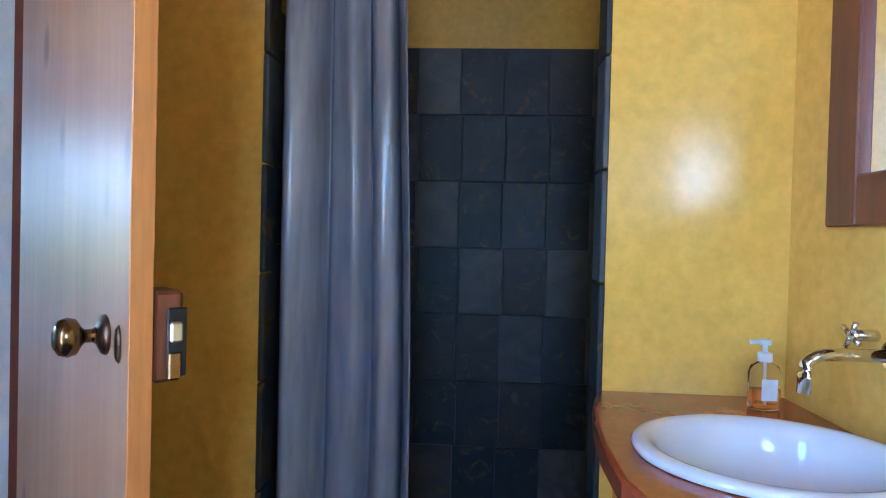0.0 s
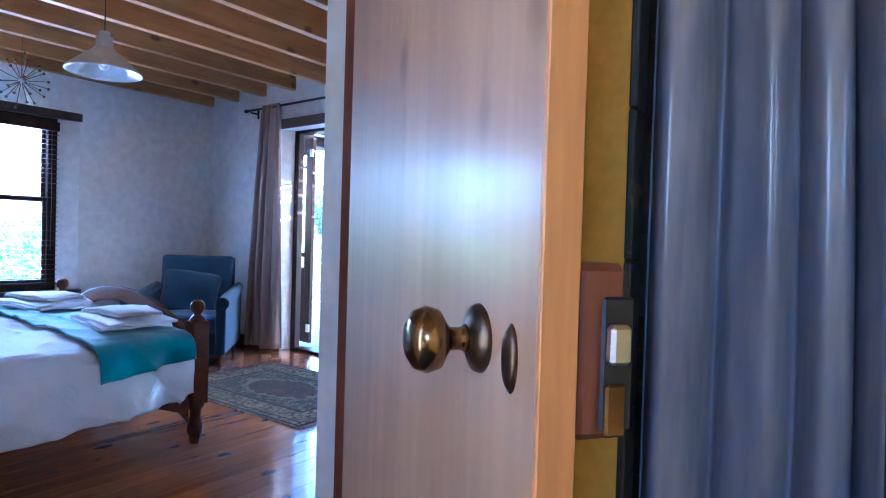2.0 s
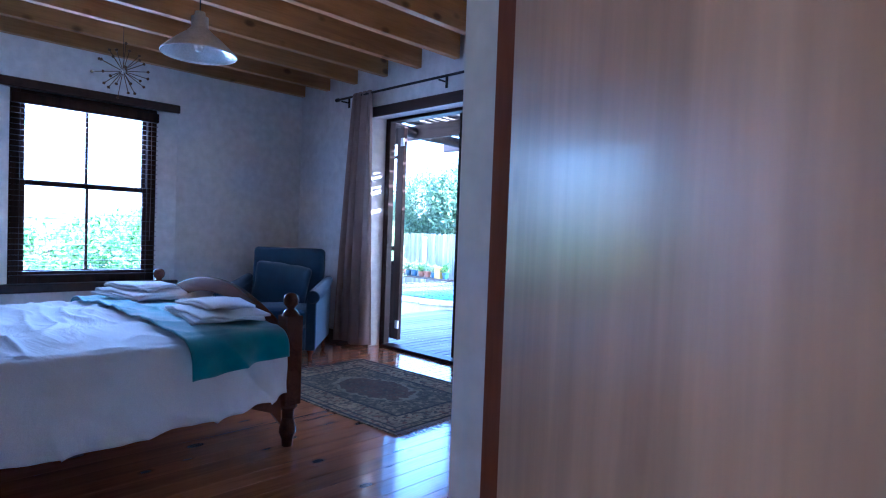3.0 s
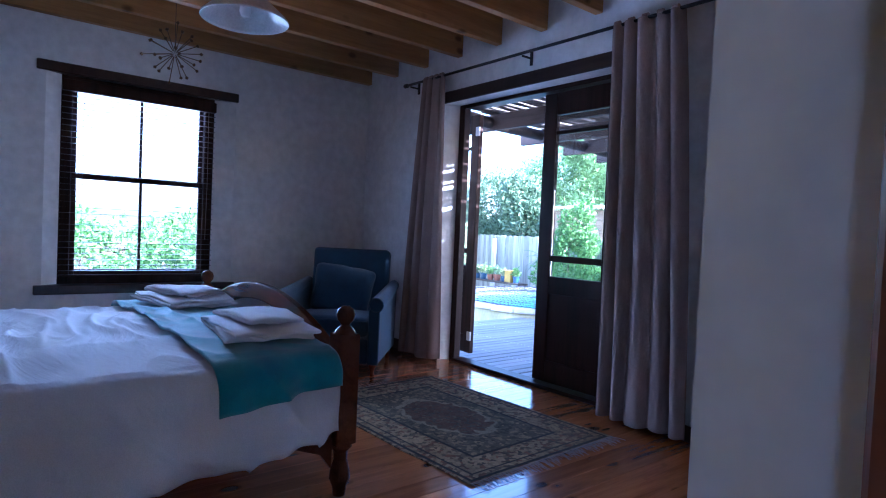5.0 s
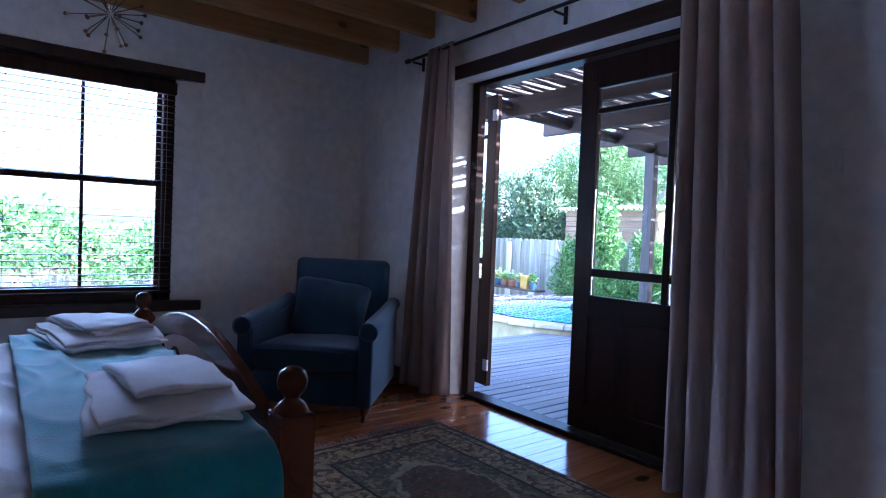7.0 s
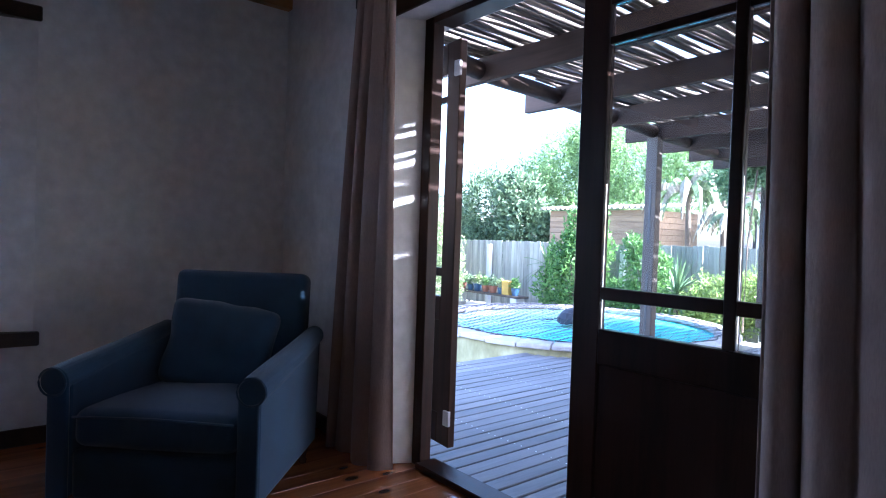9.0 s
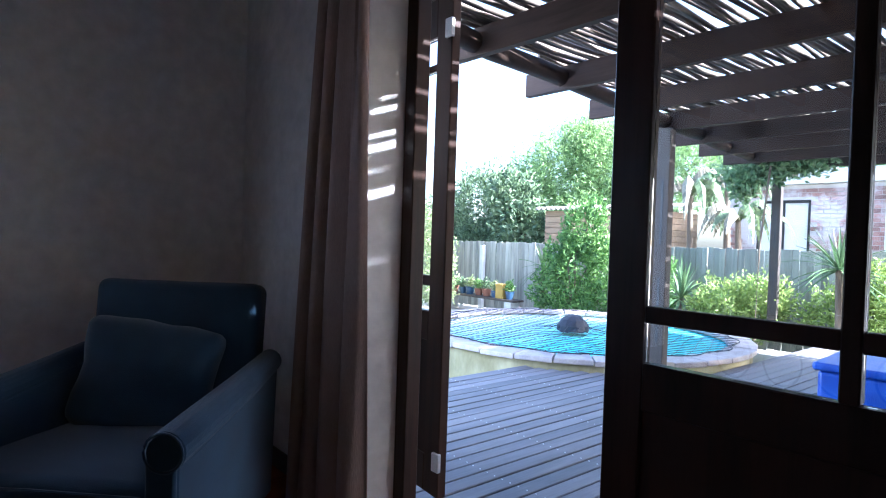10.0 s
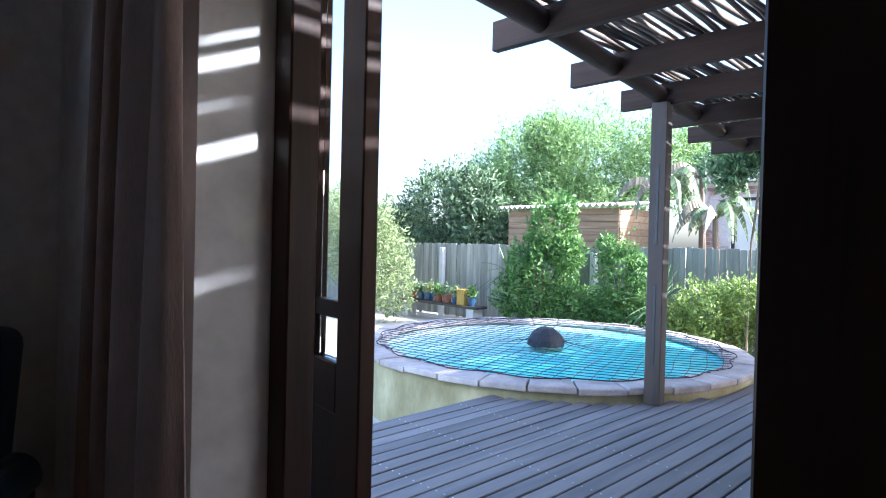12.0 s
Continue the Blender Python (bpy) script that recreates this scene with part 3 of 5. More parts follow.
    part("headboard", box(BX0 + 0.047, BX1 - 0.047, 1.045, 1.085, 0.35, 1.0, 0.01), M_BED, b)


bed()


def ridge(x, y, z):
    """Narrow creases where the noise changes sign."""
    return (1 - min(1.0, 2.6 * abs(noise.noise(Vector((x, y, z)))))) ** 2


def drape(x0, x1, y0, y1, ztop, drop, nx, ny, seed, wav, over=0.13, puff=0.02, slope=0.0, crease=0.013):
    """Cloth lying on the bed between y0 and y1 and hanging down over the sides x0 and x1; slope shortens the hang towards y1."""
    width = (x1 - x0)

    def f(u, v):
        fall = drop * (1 - slope * v)
        s = u * (width + 2 * fall) - fall
        y = y0 + (y1 - y0) * v
        r = 0.12
        n1 = noise.noise(Vector((s * 2.1 + seed, y * 2.3, 0.3)))
        n2 = noise.noise(Vector((s * 6 + seed, y * 9, 1.7)))
        # long creases that run across the bed, and a few askew
        long = ridge(s * 1.1 + seed, y * 5.5 + 0.8 * n1, 4.4) + 0.7 * ridge(s * 2.4 + y * 1.6 + seed, y * 4.2 - s * 1.2, 8.1)

        def side(d):
            if d < r * 1.57:
                a = d / r
                return r * math.sin(a), r * (1 - math.cos(a))
            e = d - r * 1.57
            return r + over * (1 - math.exp(-e * 2.2)), r + e

        if s < 0 or s > width:
            d = -s if s < 0 else s - width
            ox, oz = side(d)
            hang = min(1.0, d / 0.2)
            low = min(1.0, d / 0.42)
            foot = math.exp(-((y - BY + 0.12) / 0.30) ** 2)
            gather = math.sin(y * 34 + seed + 6 * n1 - 9 * d) * foot
            wave = noise.noise(Vector((y * 3.1 + d * 1.1 + seed, d * 1.6, 3.3)))
            fold = ridge(y * 3.4 - d * 2.6 + seed, d * 1.7, 6.6)
            sway = noise.noise(Vector((y * 6.3 - d * 3.2 + seed, d * 2.4, 7.7)))
            ox += hang * wav * (1.1 * wave + 0.55 * sway + 0.42 * low * gather + 0.8 * low * fold + 0.12 * n2)
            z = ztop - oz + low * 0.010 * n2 + low * 0.03 * foot
            return (x0 - ox if s < 0 else x1 + ox, y, z)
        edge = min(s, width - s)
        return (x0 + s, y, ztop + puff * min(1, edge / 0.3) * (0.6 + n1) + 0.006 * n2 + crease * long * min(1, 0.4 + edge / 0.25))

    return sheet(nx, ny, f)


duvet = thing("duvet", pose(0, 0, 0), "rumpled white cotton duvet hanging over the bed sides", "duvet")
cover = part("cover", drape(BX0 + 0.05, BX1 - 0.05, 1.12, BY - 0.052, 0.585, 0.455, 190, 220, 4.0, 0.055, slope=0.16, crease=0.018), M_LINEN, duvet, smooth=True)
so = cover.modifiers.new("thick", "SOLIDIFY")
so.thickness = 0.025
so.offset = -1
throw = thing("throw_blanket", pose(0, 0, 0), "folded teal fleece throw across the foot of the bed", "blanket")
for name, lift, y0, fall in (("lower_layer", 0.601, 2.70, 0.21), ("upper_layer", 0.613, 2.655, 0.25)):
    fleece = part(name, drape(BX0 + 0.045 - (lift - 0.601), BX1 - 0.045 + (lift - 0.601), y0, BY - 0.048, lift + 0.006, fall, 130, 60, 4.0, 0.05, over=0.14, slope=0.14, crease=0.014), M_TEAL, throw, smooth=True)
    so = fleece.modifiers.new("thick", "SOLIDIFY")
    so.thickness = 0.012


def towel_stack(x, y, z, rz, seed):
    """Two folded towels, a smaller on a larger, each a few flat layers folded back on themselves."""
    for k, (sx, sy, sz, dz, dr, n) in enumerate(((0.58, 0.36, 0.046, 0.0, 0, 3), (0.42, 0.25, 0.036, 0.047, 9, 2))):
        t = thing("folded_towel", pose(x - 0.03 * k, y + 0.02 * k, z + dz, 0, 0, rz + dr), "folded white terry towel stacked on the bed" if k else "folded white bath towel under a smaller one", "towel", "towels on the bed")
        h = sz / n
        for lay in range(n):
            bm = soft_box(sx - 0.014 * lay, sy - 0.012 * ((lay + k) % 2), h * 0.98, h * 0.47, 0.002, 4, 0.0, seed)
            for v in bm.verts:
                c = v.co
                q = seed + 3.7 * k
                c.z += 0.015 * noise.noise(Vector((c.x * 6 + q, c.y * 7, 0.25 * lay))) + 0.006 * noise.noise(Vector((c.x * 19, c.y * 16 + q, lay)))
                c.x += 0.022 * noise.noise(Vector((c.y * 9 + lay * 3, q, 1.5)))
                c.y += 0.018 * noise.noise(Vector((c.x * 8 + lay * 5, q, 2.5)))
                c.z -= 0.022 * (abs(c.x) / (sx / 2)) ** 4 * (lay / n)
            turn = Matrix.Rotation(radians(2.2 * math.sin(seed * 2 + 2.1 * lay)), 4, "Z")
            part("fold", shaped(bm, Matrix.Translation((0.010 * math.sin(seed + 2 * lay + k), 0.012 * math.cos(3 * seed + lay), h * (lay + 0.5))) @ turn), M_TOWEL, t, smooth=True)


towel_stack(-4.27, 2.95, 0.646, 8, 1.0)
towel_stack(-3.22, 2.98, 0.646, -6, 5.0)


# ---- armchair ----
def armchair():
    c = thing("armchair", pose(-4.98, 4.378, 0, 0, 0, 47), "old blue upholstered armchair with slim rolled arms and loose cushion", "armchair")
    # faces -y in its own frame, turned to the room
    for sx in (-1, 1):
        # side panel that rises a little towards the back, with a small scroll along its top
        side = prism([(-0.44, 0.10), (0.34, 0.10), (0.38, 0.62), (-0.44, 0.545)], -0.042, 0.042, 0.014, 2)
        shaped(side, Matrix.Translation((sx * 0.37, 0, 0)) @ Matrix(((0, 0, 1, 0), (1, 0, 0, 0), (0, 1, 0, 0), (0, 0, 0, 1))))
        bmesh.ops.subdivide_edges(side, edges=[e for e in side.edges if e.calc_length() > 0.2], cuts=5, use_grid_fill=True)
        xo = sx * 0.385
        tube([(xo, -0.462, 0.548), (xo, -0.45, 0.548), (xo, -0.30, 0.560), (xo, 0.05, 0.590), (xo, 0.36, 0.628)], 0.06, 20, bm=side, radii=[0.048, 0.057, 0.058, 0.054, 0.046])
        part("arm", side, M_CHAIR, c, smooth=False)
        part("arm_facing", shaped(soft_box(0.085, 0.02, 0.44, 0.009, 0, 2), Matrix.Translation((sx * 0.372, -0.447, 0.315))), M_CHAIR, c, smooth=True)
        part("piping", tube([(xo + 0.054 * math.cos(q), -0.464, 0.548 + 0.054 * math.sin(q)) for q in [2 * math.pi * k / 20 for k in range(21)]], 0.004, 6), M_CHAIR, c)
    part("base", shaped(soft_box(0.655, 0.80, 0.19, 0.02, 0, 3), Matrix.Translation((0, -0.035, 0.185))), M_CHAIR, c, smooth=True)
    seat = shaped(soft_box(0.65, 0.66, 0.15, 0.045, 0.022, 4, 0.006), Matrix.Translation((0, -0.115, 0.352)) @ Matrix.Rotation(radians(-3), 4, "X"))
    part("seat_cushion", seat, M_CHAIR, c, smooth=True)
    part("seat_piping", tube([(-0.315, -0.448, 0.415), (0, -0.452, 0.424), (0.315, -0.448, 0.415)], 0.005, 6), M_CHAIR, c)
    back = shaped(soft_box(0.68, 0.13, 0.72, 0.04, 0, 4, 0.004, 5), Matrix.Translation((0, 0.345, 0.575)) @ Matrix.Rotation(radians(-9), 4, "X"))
    part("backrest", back, M_CHAIR, c, smooth=True)
    cu = soft_box(0.50, 0.42, 0.13, 0.05, 0.04, 4, 0.024, 2)
    for v in cu.verts:
        # the cushion slumps and creases across its upper third
        v.co.z += 0.018 * math.sin(v.co.y * 16 + 2.5 * v.co.x) * max(0, v.co.z / 0.08)
    part("cushion", shaped(cu, Matrix.Translation((-0.03, 0.19, 0.575)) @ Matrix.Rotation(radians(5), 4, "Y") @ Matrix.Rotation(radians(70), 4, "X")), M_CHAIR, c, "loose sagging blue cushion", smooth=True)
    for sx in (-1, 1):
        for y in (-0.40, 0.28):
            leg = lathe([(0.0, 0.105), (0.026, 0.105), (0.03, 0.085), (0.018, 0.05), (0.014, 0.03), (0.020, 0.015), (0.016, 0.0), (0, 0)], 14)
            part("leg", shaped(leg, Matrix.Translation((sx * 0.365, y, 0))), M_BED, c, "turned dark wood leg", smooth=True)


armchair()


# ---- rug ----
def rug_material():
    m, nt, p = nodes_of("worn_rug")
    v = coords(nt, shift=False)
    sep = nt.nodes.new("ShaderNodeSeparateXYZ")
    nt.links.new(v, sep.inputs[0])

    def math_node(op, a, b=None):
        n = nt.nodes.new("ShaderNodeMath")
        n.operation = op
        for s, val in zip(n.inputs, (a, b)):
            if val is None:
                continue
            if hasattr(val, "is_output"):
                nt.links.new(val, s)
            else:
                s.default_value = val
        return n.outputs[0]

    ax = math_node("DIVIDE", math_node("ABSOLUTE", sep.outputs[0]), 0.80)
    ay = math_node("DIVIDE", math_node("ABSOLUTE", sep.outputs[1]), 0.55)
    dx, dy = math_node("SUBTRACT", 0.80, math_node("ABSOLUTE", sep.outputs[0])), math_node("SUBTRACT", 0.55, math_node("ABSOLUTE", sep.outputs[1]))
    edge = math_node("MINIMUM", dx, dy)
    # motifs: cells with pale and rust flecks
    vo = nt.nodes.new("ShaderNodeTexVoronoi")
    vo.inputs["Scale"].default_value = 46
    nt.links.new(v, vo.inputs["Vector"])
    vo2 = nt.nodes.new("ShaderNodeTexVoronoi")
    vo2.feature = "DISTANCE_TO_EDGE"
    vo2.inputs["Scale"].default_value = 56
    nt.links.new(v, vo2.inputs["Vector"])
    sepc = nt.nodes.new("ShaderNodeSeparateColor")
    nt.links.new(vo.outputs["Color"], sepc.inputs[0])
    field = ramp(nt, sepc.outputs[0], [(0.0, (0.085, 0.08, 0.068)), (0.45, (0.135, 0.125, 0.10)), (0.7, (0.19, 0.17, 0.13)), (0.88, (0.34, 0.27, 0.18))])
    band = ramp(nt, sepc.outputs[1], [(0.0, (0.46, 0.36, 0.24)), (0.5, (0.33, 0.26, 0.17)), (0.75, (0.085, 0.08, 0.07)), (1.0, (0.26, 0.13, 0.08))])
    r = math_node("ADD", math_node("MULTIPLY", ax, ax), math_node("MULTIPLY", math_node("MULTIPLY", ay, ay), 1.3))
    wob = math_node("ADD", r, math_node("MULTIPLY", tex_noise(nt, v, 11, 2), 0.25))
    medal = ramp(nt, wob, [(0.30, (1, 1, 1)), (0.32, (0, 0, 0))])
    ring = ramp(nt, wob, [(0.29, (0, 0, 0)), (0.305, (1, 1, 1)), (0.33, (1, 1, 1)), (0.345, (0, 0, 0))])
    med_col = ramp(nt, sepc.outputs[2], [(0.0, (0.11, 0.06, 0.045)), (0.5, (0.16, 0.10, 0.07)), (0.85, (0.09, 0.085, 0.075)), (1.0, (0.24, 0.19, 0.12))])
    col = mix_col(nt, field, med_col, medal)
    col = mix_col(nt, col, (0.34, 0.30, 0.23), ring)
    border = ramp(nt, edge, [(0.0, (1, 1, 1)), (0.235, (1, 1, 1)), (0.24, (0, 0, 0))])
    col = mix_col(nt, col, band, border)
    for lo, hi in ((0.02, 0.035), (0.225, 0.24), (0.075, 0.083)):
        st = ramp(nt, edge, [(lo - 0.003, (0, 0, 0)), (lo, (1, 1, 1)), (hi, (1, 1, 1)), (hi + 0.003, (0, 0, 0))])
        col = mix_col(nt, col, (0.035, 0.04, 0.05), st)
    lines = ramp(nt, vo2.outputs["Distance"], [(0.02, (0.55, 0.55, 0.55)), (0.06, (1, 1, 1))])
    col = mix_col(nt, col, lines, 0.8, "MULTIPLY")
    wear = ramp(nt, tex_noise(nt, v, 6, 5), [(0.35, (0.75, 0.75, 0.75)), (0.7, (1.25, 1.22, 1.15))])
    col = mix_col(nt, col, wear, 1.0, "MULTIPLY")
    col = mix_col(nt, col, (0.76, 0.64, 0.50), 1.0, "MULTIPLY")
    col = mix_col(nt, col, (0.105, 0.085, 0.062), 0.12)
    nt.links.new(col, p.inputs["Base Color"])
    p.inputs["Roughness"].default_value = 0.95
    p.inputs["Specular IOR Level"].default_value = 0.1
    bump(nt, p, tex_noise(nt, v, 320, 3), 0.6, 0.004)
    return m


def rug():
    r = thing("rug", pose(-3.385, 4.24, 0.002, 0, 0, 2.0), "worn oriental rug with faded blue and rust pattern", "rug")

    def f(u, v):
        x, y = (u - 0.5) * 1.60, (v - 0.5) * 1.10
        n1 = noise.noise(Vector((x * 1.3, y * 1.3, 7)))
        ed = 0.012 * noise.noise(Vector((x * 5, y * 5, 2)))
        return (x + ed, y + ed, 0.008 + 0.003 * n1)

    pile = part("rug_cloth", sheet(60, 44, f), rug_material(), r)
    pile.modifiers.new("thick", "SOLIDIFY").thickness = 0.007
    rnd = random.Random(5)
    fr = bmesh.new()
    for side in (-1, 1):
        for k in range(150):
            y = -0.545 + 1.09 * k / 149
            l = rnd.uniform(0.04, 0.10)
            a = rnd.uniform(-0.5, 0.5)
            p0 = Vector((side * 0.79, y, 0.008))
            p1 = p0 + Vector((side * l * math.cos(a), l * math.sin(a), -0.004))
            tube([p0, (p0 + p1) / 2 + Vector((0, 0, 0.003)), p1], 0.0016, 3, bm=fr)
    tagged(part("fringe", fr, M_CURTAIN, r), kind="stuff")


rug()


# ---- pendant lamp and starburst ornament ----
def bulb_material():
    return glass_like("frosted_bulb", (0.95, 0.95, 0.95), 0.3)


def pendant_lamp():
    l = thing("pendant_lamp", pose(-3.56, 3.0, 2.10), "spun aluminium cone pendant lamp hanging from a beam", "pendant lamp")
    shade = lathe([(0.205, 0.0), (0.208, 0.004), (0.203, 0.014), (0.17, 0.045), (0.12, 0.09), (0.075, 0.125), (0.052, 0.15), (0.046, 0.155), (0.046, 0.215), (0.030, 0.222), (0.028, 0.245), (0.012, 0.25)], 40)
    sh = part("shade", shade, M_ALUMINIUM, l, smooth=True)
    sh.modifiers.new("thick", "SOLIDIFY").thickness = 0.002
    part("bulb", lathe([(0, 0.02), (0.02, 0.022), (0.028, 0.045), (0.026, 0.07), (0.016, 0.10), (0.014, 0.14), (0, 0.14)], 16), bulb_material(), l, smooth=True)
    part("cord", tube([(0, 0, 0.245), (0, 0, 0.70)], 0.004, 6), M_BLACK, l)


pendant_lamp()


def starburst():
    s = thing("starburst_ornament", pose(-5.24, 3.10, 2.31), "spiky metal starburst ornament hanging from a beam", "ornament")
    hub = lathe([(0, -0.022), (0.014, -0.018), (0.022, 0), (0.014, 0.018), (0, 0.022)], 12)
    part("hub", hub, M_STEEL, s, smooth=True)
    part("wire", tube([(0, 0, 0.02), (0, 0, 0.50)], 0.002, 5), M_BLACK, s)
    rnd = random.Random(2)
    n = 26
    for i in range(n):
        z = 1 - 2 * (i + 0.5) / n
        a = i * 2.39996
        d = Vector((math.sqrt(1 - z * z) * math.cos(a), math.sqrt(1 - z * z) * math.sin(a), z))
        L = rnd.uniform(0.17, 0.215)
        bm = tube([d * 0.015, d * L], 0.0032, 5)
        tip = lathe([(0, -0.016), (0.008, -0.007), (0.013, 0.003), (0, 0.014)], 8)
        merge(bm, tip, Matrix.Translation(d * L) @ d.to_track_quat("Z", "Y").to_matrix().to_4x4())
        part("spike", bm, M_BRASS_DARK, s)


starburst()


# ---- pine bedroom door, standing open ----
def painted_word(text, size, m, parent, material):
    cu = bpy.data.curves.new("word", "FONT")
    cu.body, cu.size, cu.extrude = text, size, 0.0006
    cu.offset = 0.004
    tmp = bpy.data.objects.new("word", cu)
    scene.collection.objects.link(tmp)
    dg = bpy.context.evaluated_depsgraph_get()
    me = bpy.data.meshes.new_from_object(tmp.evaluated_get(dg))
    bpy.data.objects.remove(tmp)
    me.materials.clear()
    me.materials.append(material)
    o = new("lettering", me)
    o.parent = parent
    o.matrix_basis = m
    return o


def pine_door():
    x0, y = -1.945, 4.825
    d = thing("pine_door", pose(x0, y, 0.01), "plain pale pine door with dark stencilled motif, standing open", "door")
    part("leaf", box(0, 0.86, -0.02, 0.02, 0, 2.10, 0.003), M_PINE_RAW, d)
    knob = lathe([(0.0, 0.085), (0.022, 0.082), (0.035, 0.066), (0.033, 0.050), (0.013, 0.035), (0.011, 0.010), (0.026, 0.006), (0.027, 0.0), (0, 0)], 24)
    bmesh.ops.transform(knob, matrix=Matrix.Translation((0.085, -0.02, 1.085)) @ Matrix.Rotation(radians(90), 4, "X"), verts=knob.verts)
    part("knob", knob, M_BRASS, d, smooth=True)
    esc = box(0.018, 0.04, -0.0225, -0.0195, 1.058, 1.118, 0.004)
    part("escutcheon", esc, M_BRASS, d)
    part("keyhole", box(0.026, 0.032, -0.0235, -0.022, 1.075, 1.098, 0.001), M_BLACK, d)
    rot = Matrix.Rotation(radians(90), 4, "X")
    painted_word("LOO", 0.15, Matrix.Translation((0.205, -0.0215, 1.985)) @ rot, d, M_NAVY)
    # stencilled motif as plain shapes: a slanting board with wheels, a ball, a cap with dots
    st = bmesh.new()

    def blob(bm, x, z, rx, rz, tilt=0.0, wob=0.0, proud=0.0, n=20):
        pts = []
        for i in range(n):
            q = 2 * math.pi * i / n
            r = 1 + wob * math.sin(3 * q + 9 * x)
            u, w = rx * r * math.cos(q), rz * r * math.sin(q)
            c, k = math.cos(radians(tilt)), math.sin(radians(tilt))
            pts.append((x + c * u - k * w, z + k * u + c * w))
        merge(bm, prism(pts, 0.0205 + proud, 0.0211 + proud), rot)

    for k, (x, z, rx, rz, tilt, wob) in enumerate(((0.285, 1.887, 0.155, 0.021, 11, 0.04), (0.18, 1.912, 0.013, 0.013, 0, 0), (0.40, 1.955, 0.013, 0.013, 0, 0), (0.258, 1.80, 0.019, 0.05, -8, 0.1), (0.2185, 1.731, 0.040, 0.038, 0, 0), (0.33, 1.735, 0.042, 0.12, 6, 0.12), (0.40, 1.70, 0.05, 0.11, -14, 0.15), (0.35, 1.60, 0.055, 0.055, 20, 0.12), (0.276, 1.54, 0.072, 0.050, -6, 0.04))):
        blob(st, x, z, rx, rz, tilt, wob, 0.0002 * k)
    pale = bmesh.new()
    for x, z, r in ((0.235, 1.548, 0.007), (0.262, 1.560, 0.008), (0.292, 1.552, 0.007), (0.25, 1.528, 0.007), (0.28, 1.526, 0.008), (0.312, 1.530, 0.006), (0.228, 1.742, 0.010)):
        blob(pale, x, z, r, r, 0, 0, 0.0025, 10)
    part("stencil_dots", pale, M_PINE_RAW, d)
    part("stencil", st, M_NAVY, d, "dark stencilled motif")


pine_door()
structure("door_nib", box(-1.08, XE, 4.77, 4.87, 0, CEIL), M_PLASTER, "short white wall stub behind the pine door")


# ---- bathroom doorway, door and fittings ----
def bath_doorway():
    f = tagged(new("door_frame_bathroom"), "red-brown timber frame of the bathroom doorway", kind="structure")
    part("jamb", box(XE + 0.118, XE + 0.185, 2.332, 2.44, 0, 2.10, 0.004), M_REDFRAME, f)
    part("jamb", box(XE + 0.118, XE + 0.165, 1.36, 1.44, 0, 2.10, 0.004), M_REDFRAME, f)
    part("head", box(XE + 0.118, XE + 0.165, 1.44, 2.332, 2.04, 2.10, 0.004), M_REDFRAME, f)


bath_doorway()


def bath_door():
    hx, hy = -0.708, 2.300
    d = thing("bathroom_door", pose(hx, hy, 0.01, 0, 0, -34.6), "varnished knotty pine bathroom door standing open", "door")
    W = 0.868
    part("leaf", box(0, W, 0, 0.03, 0, 2.02, 0.002), M_PINE, d)
    part("lipping", box(W, W + 0.006, -0.001, 0.031, 0, 2.02, 0.001), M_PINE_EDGE, d, "orange varnished door edge")
    # knob in front, keyhole cover beside it
    rot = Matrix.Rotation(radians(90), 4, "X")
    kz = 1.07
    spindle = [(0.0, 0.069), (0.016, 0.068), (0.026, 0.062), (0.030, 0.051), (0.027, 0.040), (0.016, 0.033), (0.0105, 0.028), (0.0105, 0.018), (0.014, 0.012), (0.0, 0.012)]
    kn = lathe(spindle, 28)
    bmesh.ops.transform(kn, matrix=Matrix.Translation((W - 0.115, 0, kz)) @ rot, verts=kn.verts)
    part("knob", kn, M_BRASS, d, smooth=True)
    ro = lathe([(0, 0.014), (0.012, 0.014), (0.020, 0.010), (0.030, 0.005), (0.032, 0.0), (0, 0)], 28)
    bmesh.ops.transform(ro, matrix=Matrix.Translation((W - 0.115, 0, kz)) @ rot, verts=ro.verts)
    part("rose", ro, M_BRASS_DARK, d, smooth=True)
    es = lathe([(0, 0.005), (0.014, 0.004), (0.018, 0), (0, 0)], 24)
    bmesh.ops.transform(es, matrix=Matrix.Translation((W - 0.045, 0, kz - 0.005)) @ rot @ Matrix.Diagonal((0.75, 1.6, 1, 1)), verts=es.verts)
    part("escutcheon", es, M_BRASS_DARK, d, smooth=True)
    # knob on the far face
    kb = lathe(spindle, 20)
    bmesh.ops.transform(kb, matrix=Matrix.Translation((W - 0.115, 0.03, kz)) @ Matrix.Rotation(radians(-90), 4, "X"), verts=kb.verts)
    part("knob", kb, M_BRASS, d, smooth=True)
    # rim lock behind the leaf, with its latch showing past the edge
    part("lock_case", box(W - 0.07, W + 0.004, 0.0315, 0.075, kz - 0.06, kz + 0.075, 0.006), M_REDFRAME, d, "red-brown lock block")
    part("faceplate", box(W + 0.0045, W + 0.0085, 0.050, 0.078, kz - 0.052, kz + 0.05, 0.002), M_BLACK, d)
    part("latch", box(W + 0.009, W + 0.02, 0.051, 0.069, kz, kz + 0.03, 0.003), M_STEEL, d)
    part("bolt", box(W + 0.009, W + 0.014, 0.051, 0.069, kz - 0.055, kz - 0.015, 0.002), M_BRASS, d)


bath_door()


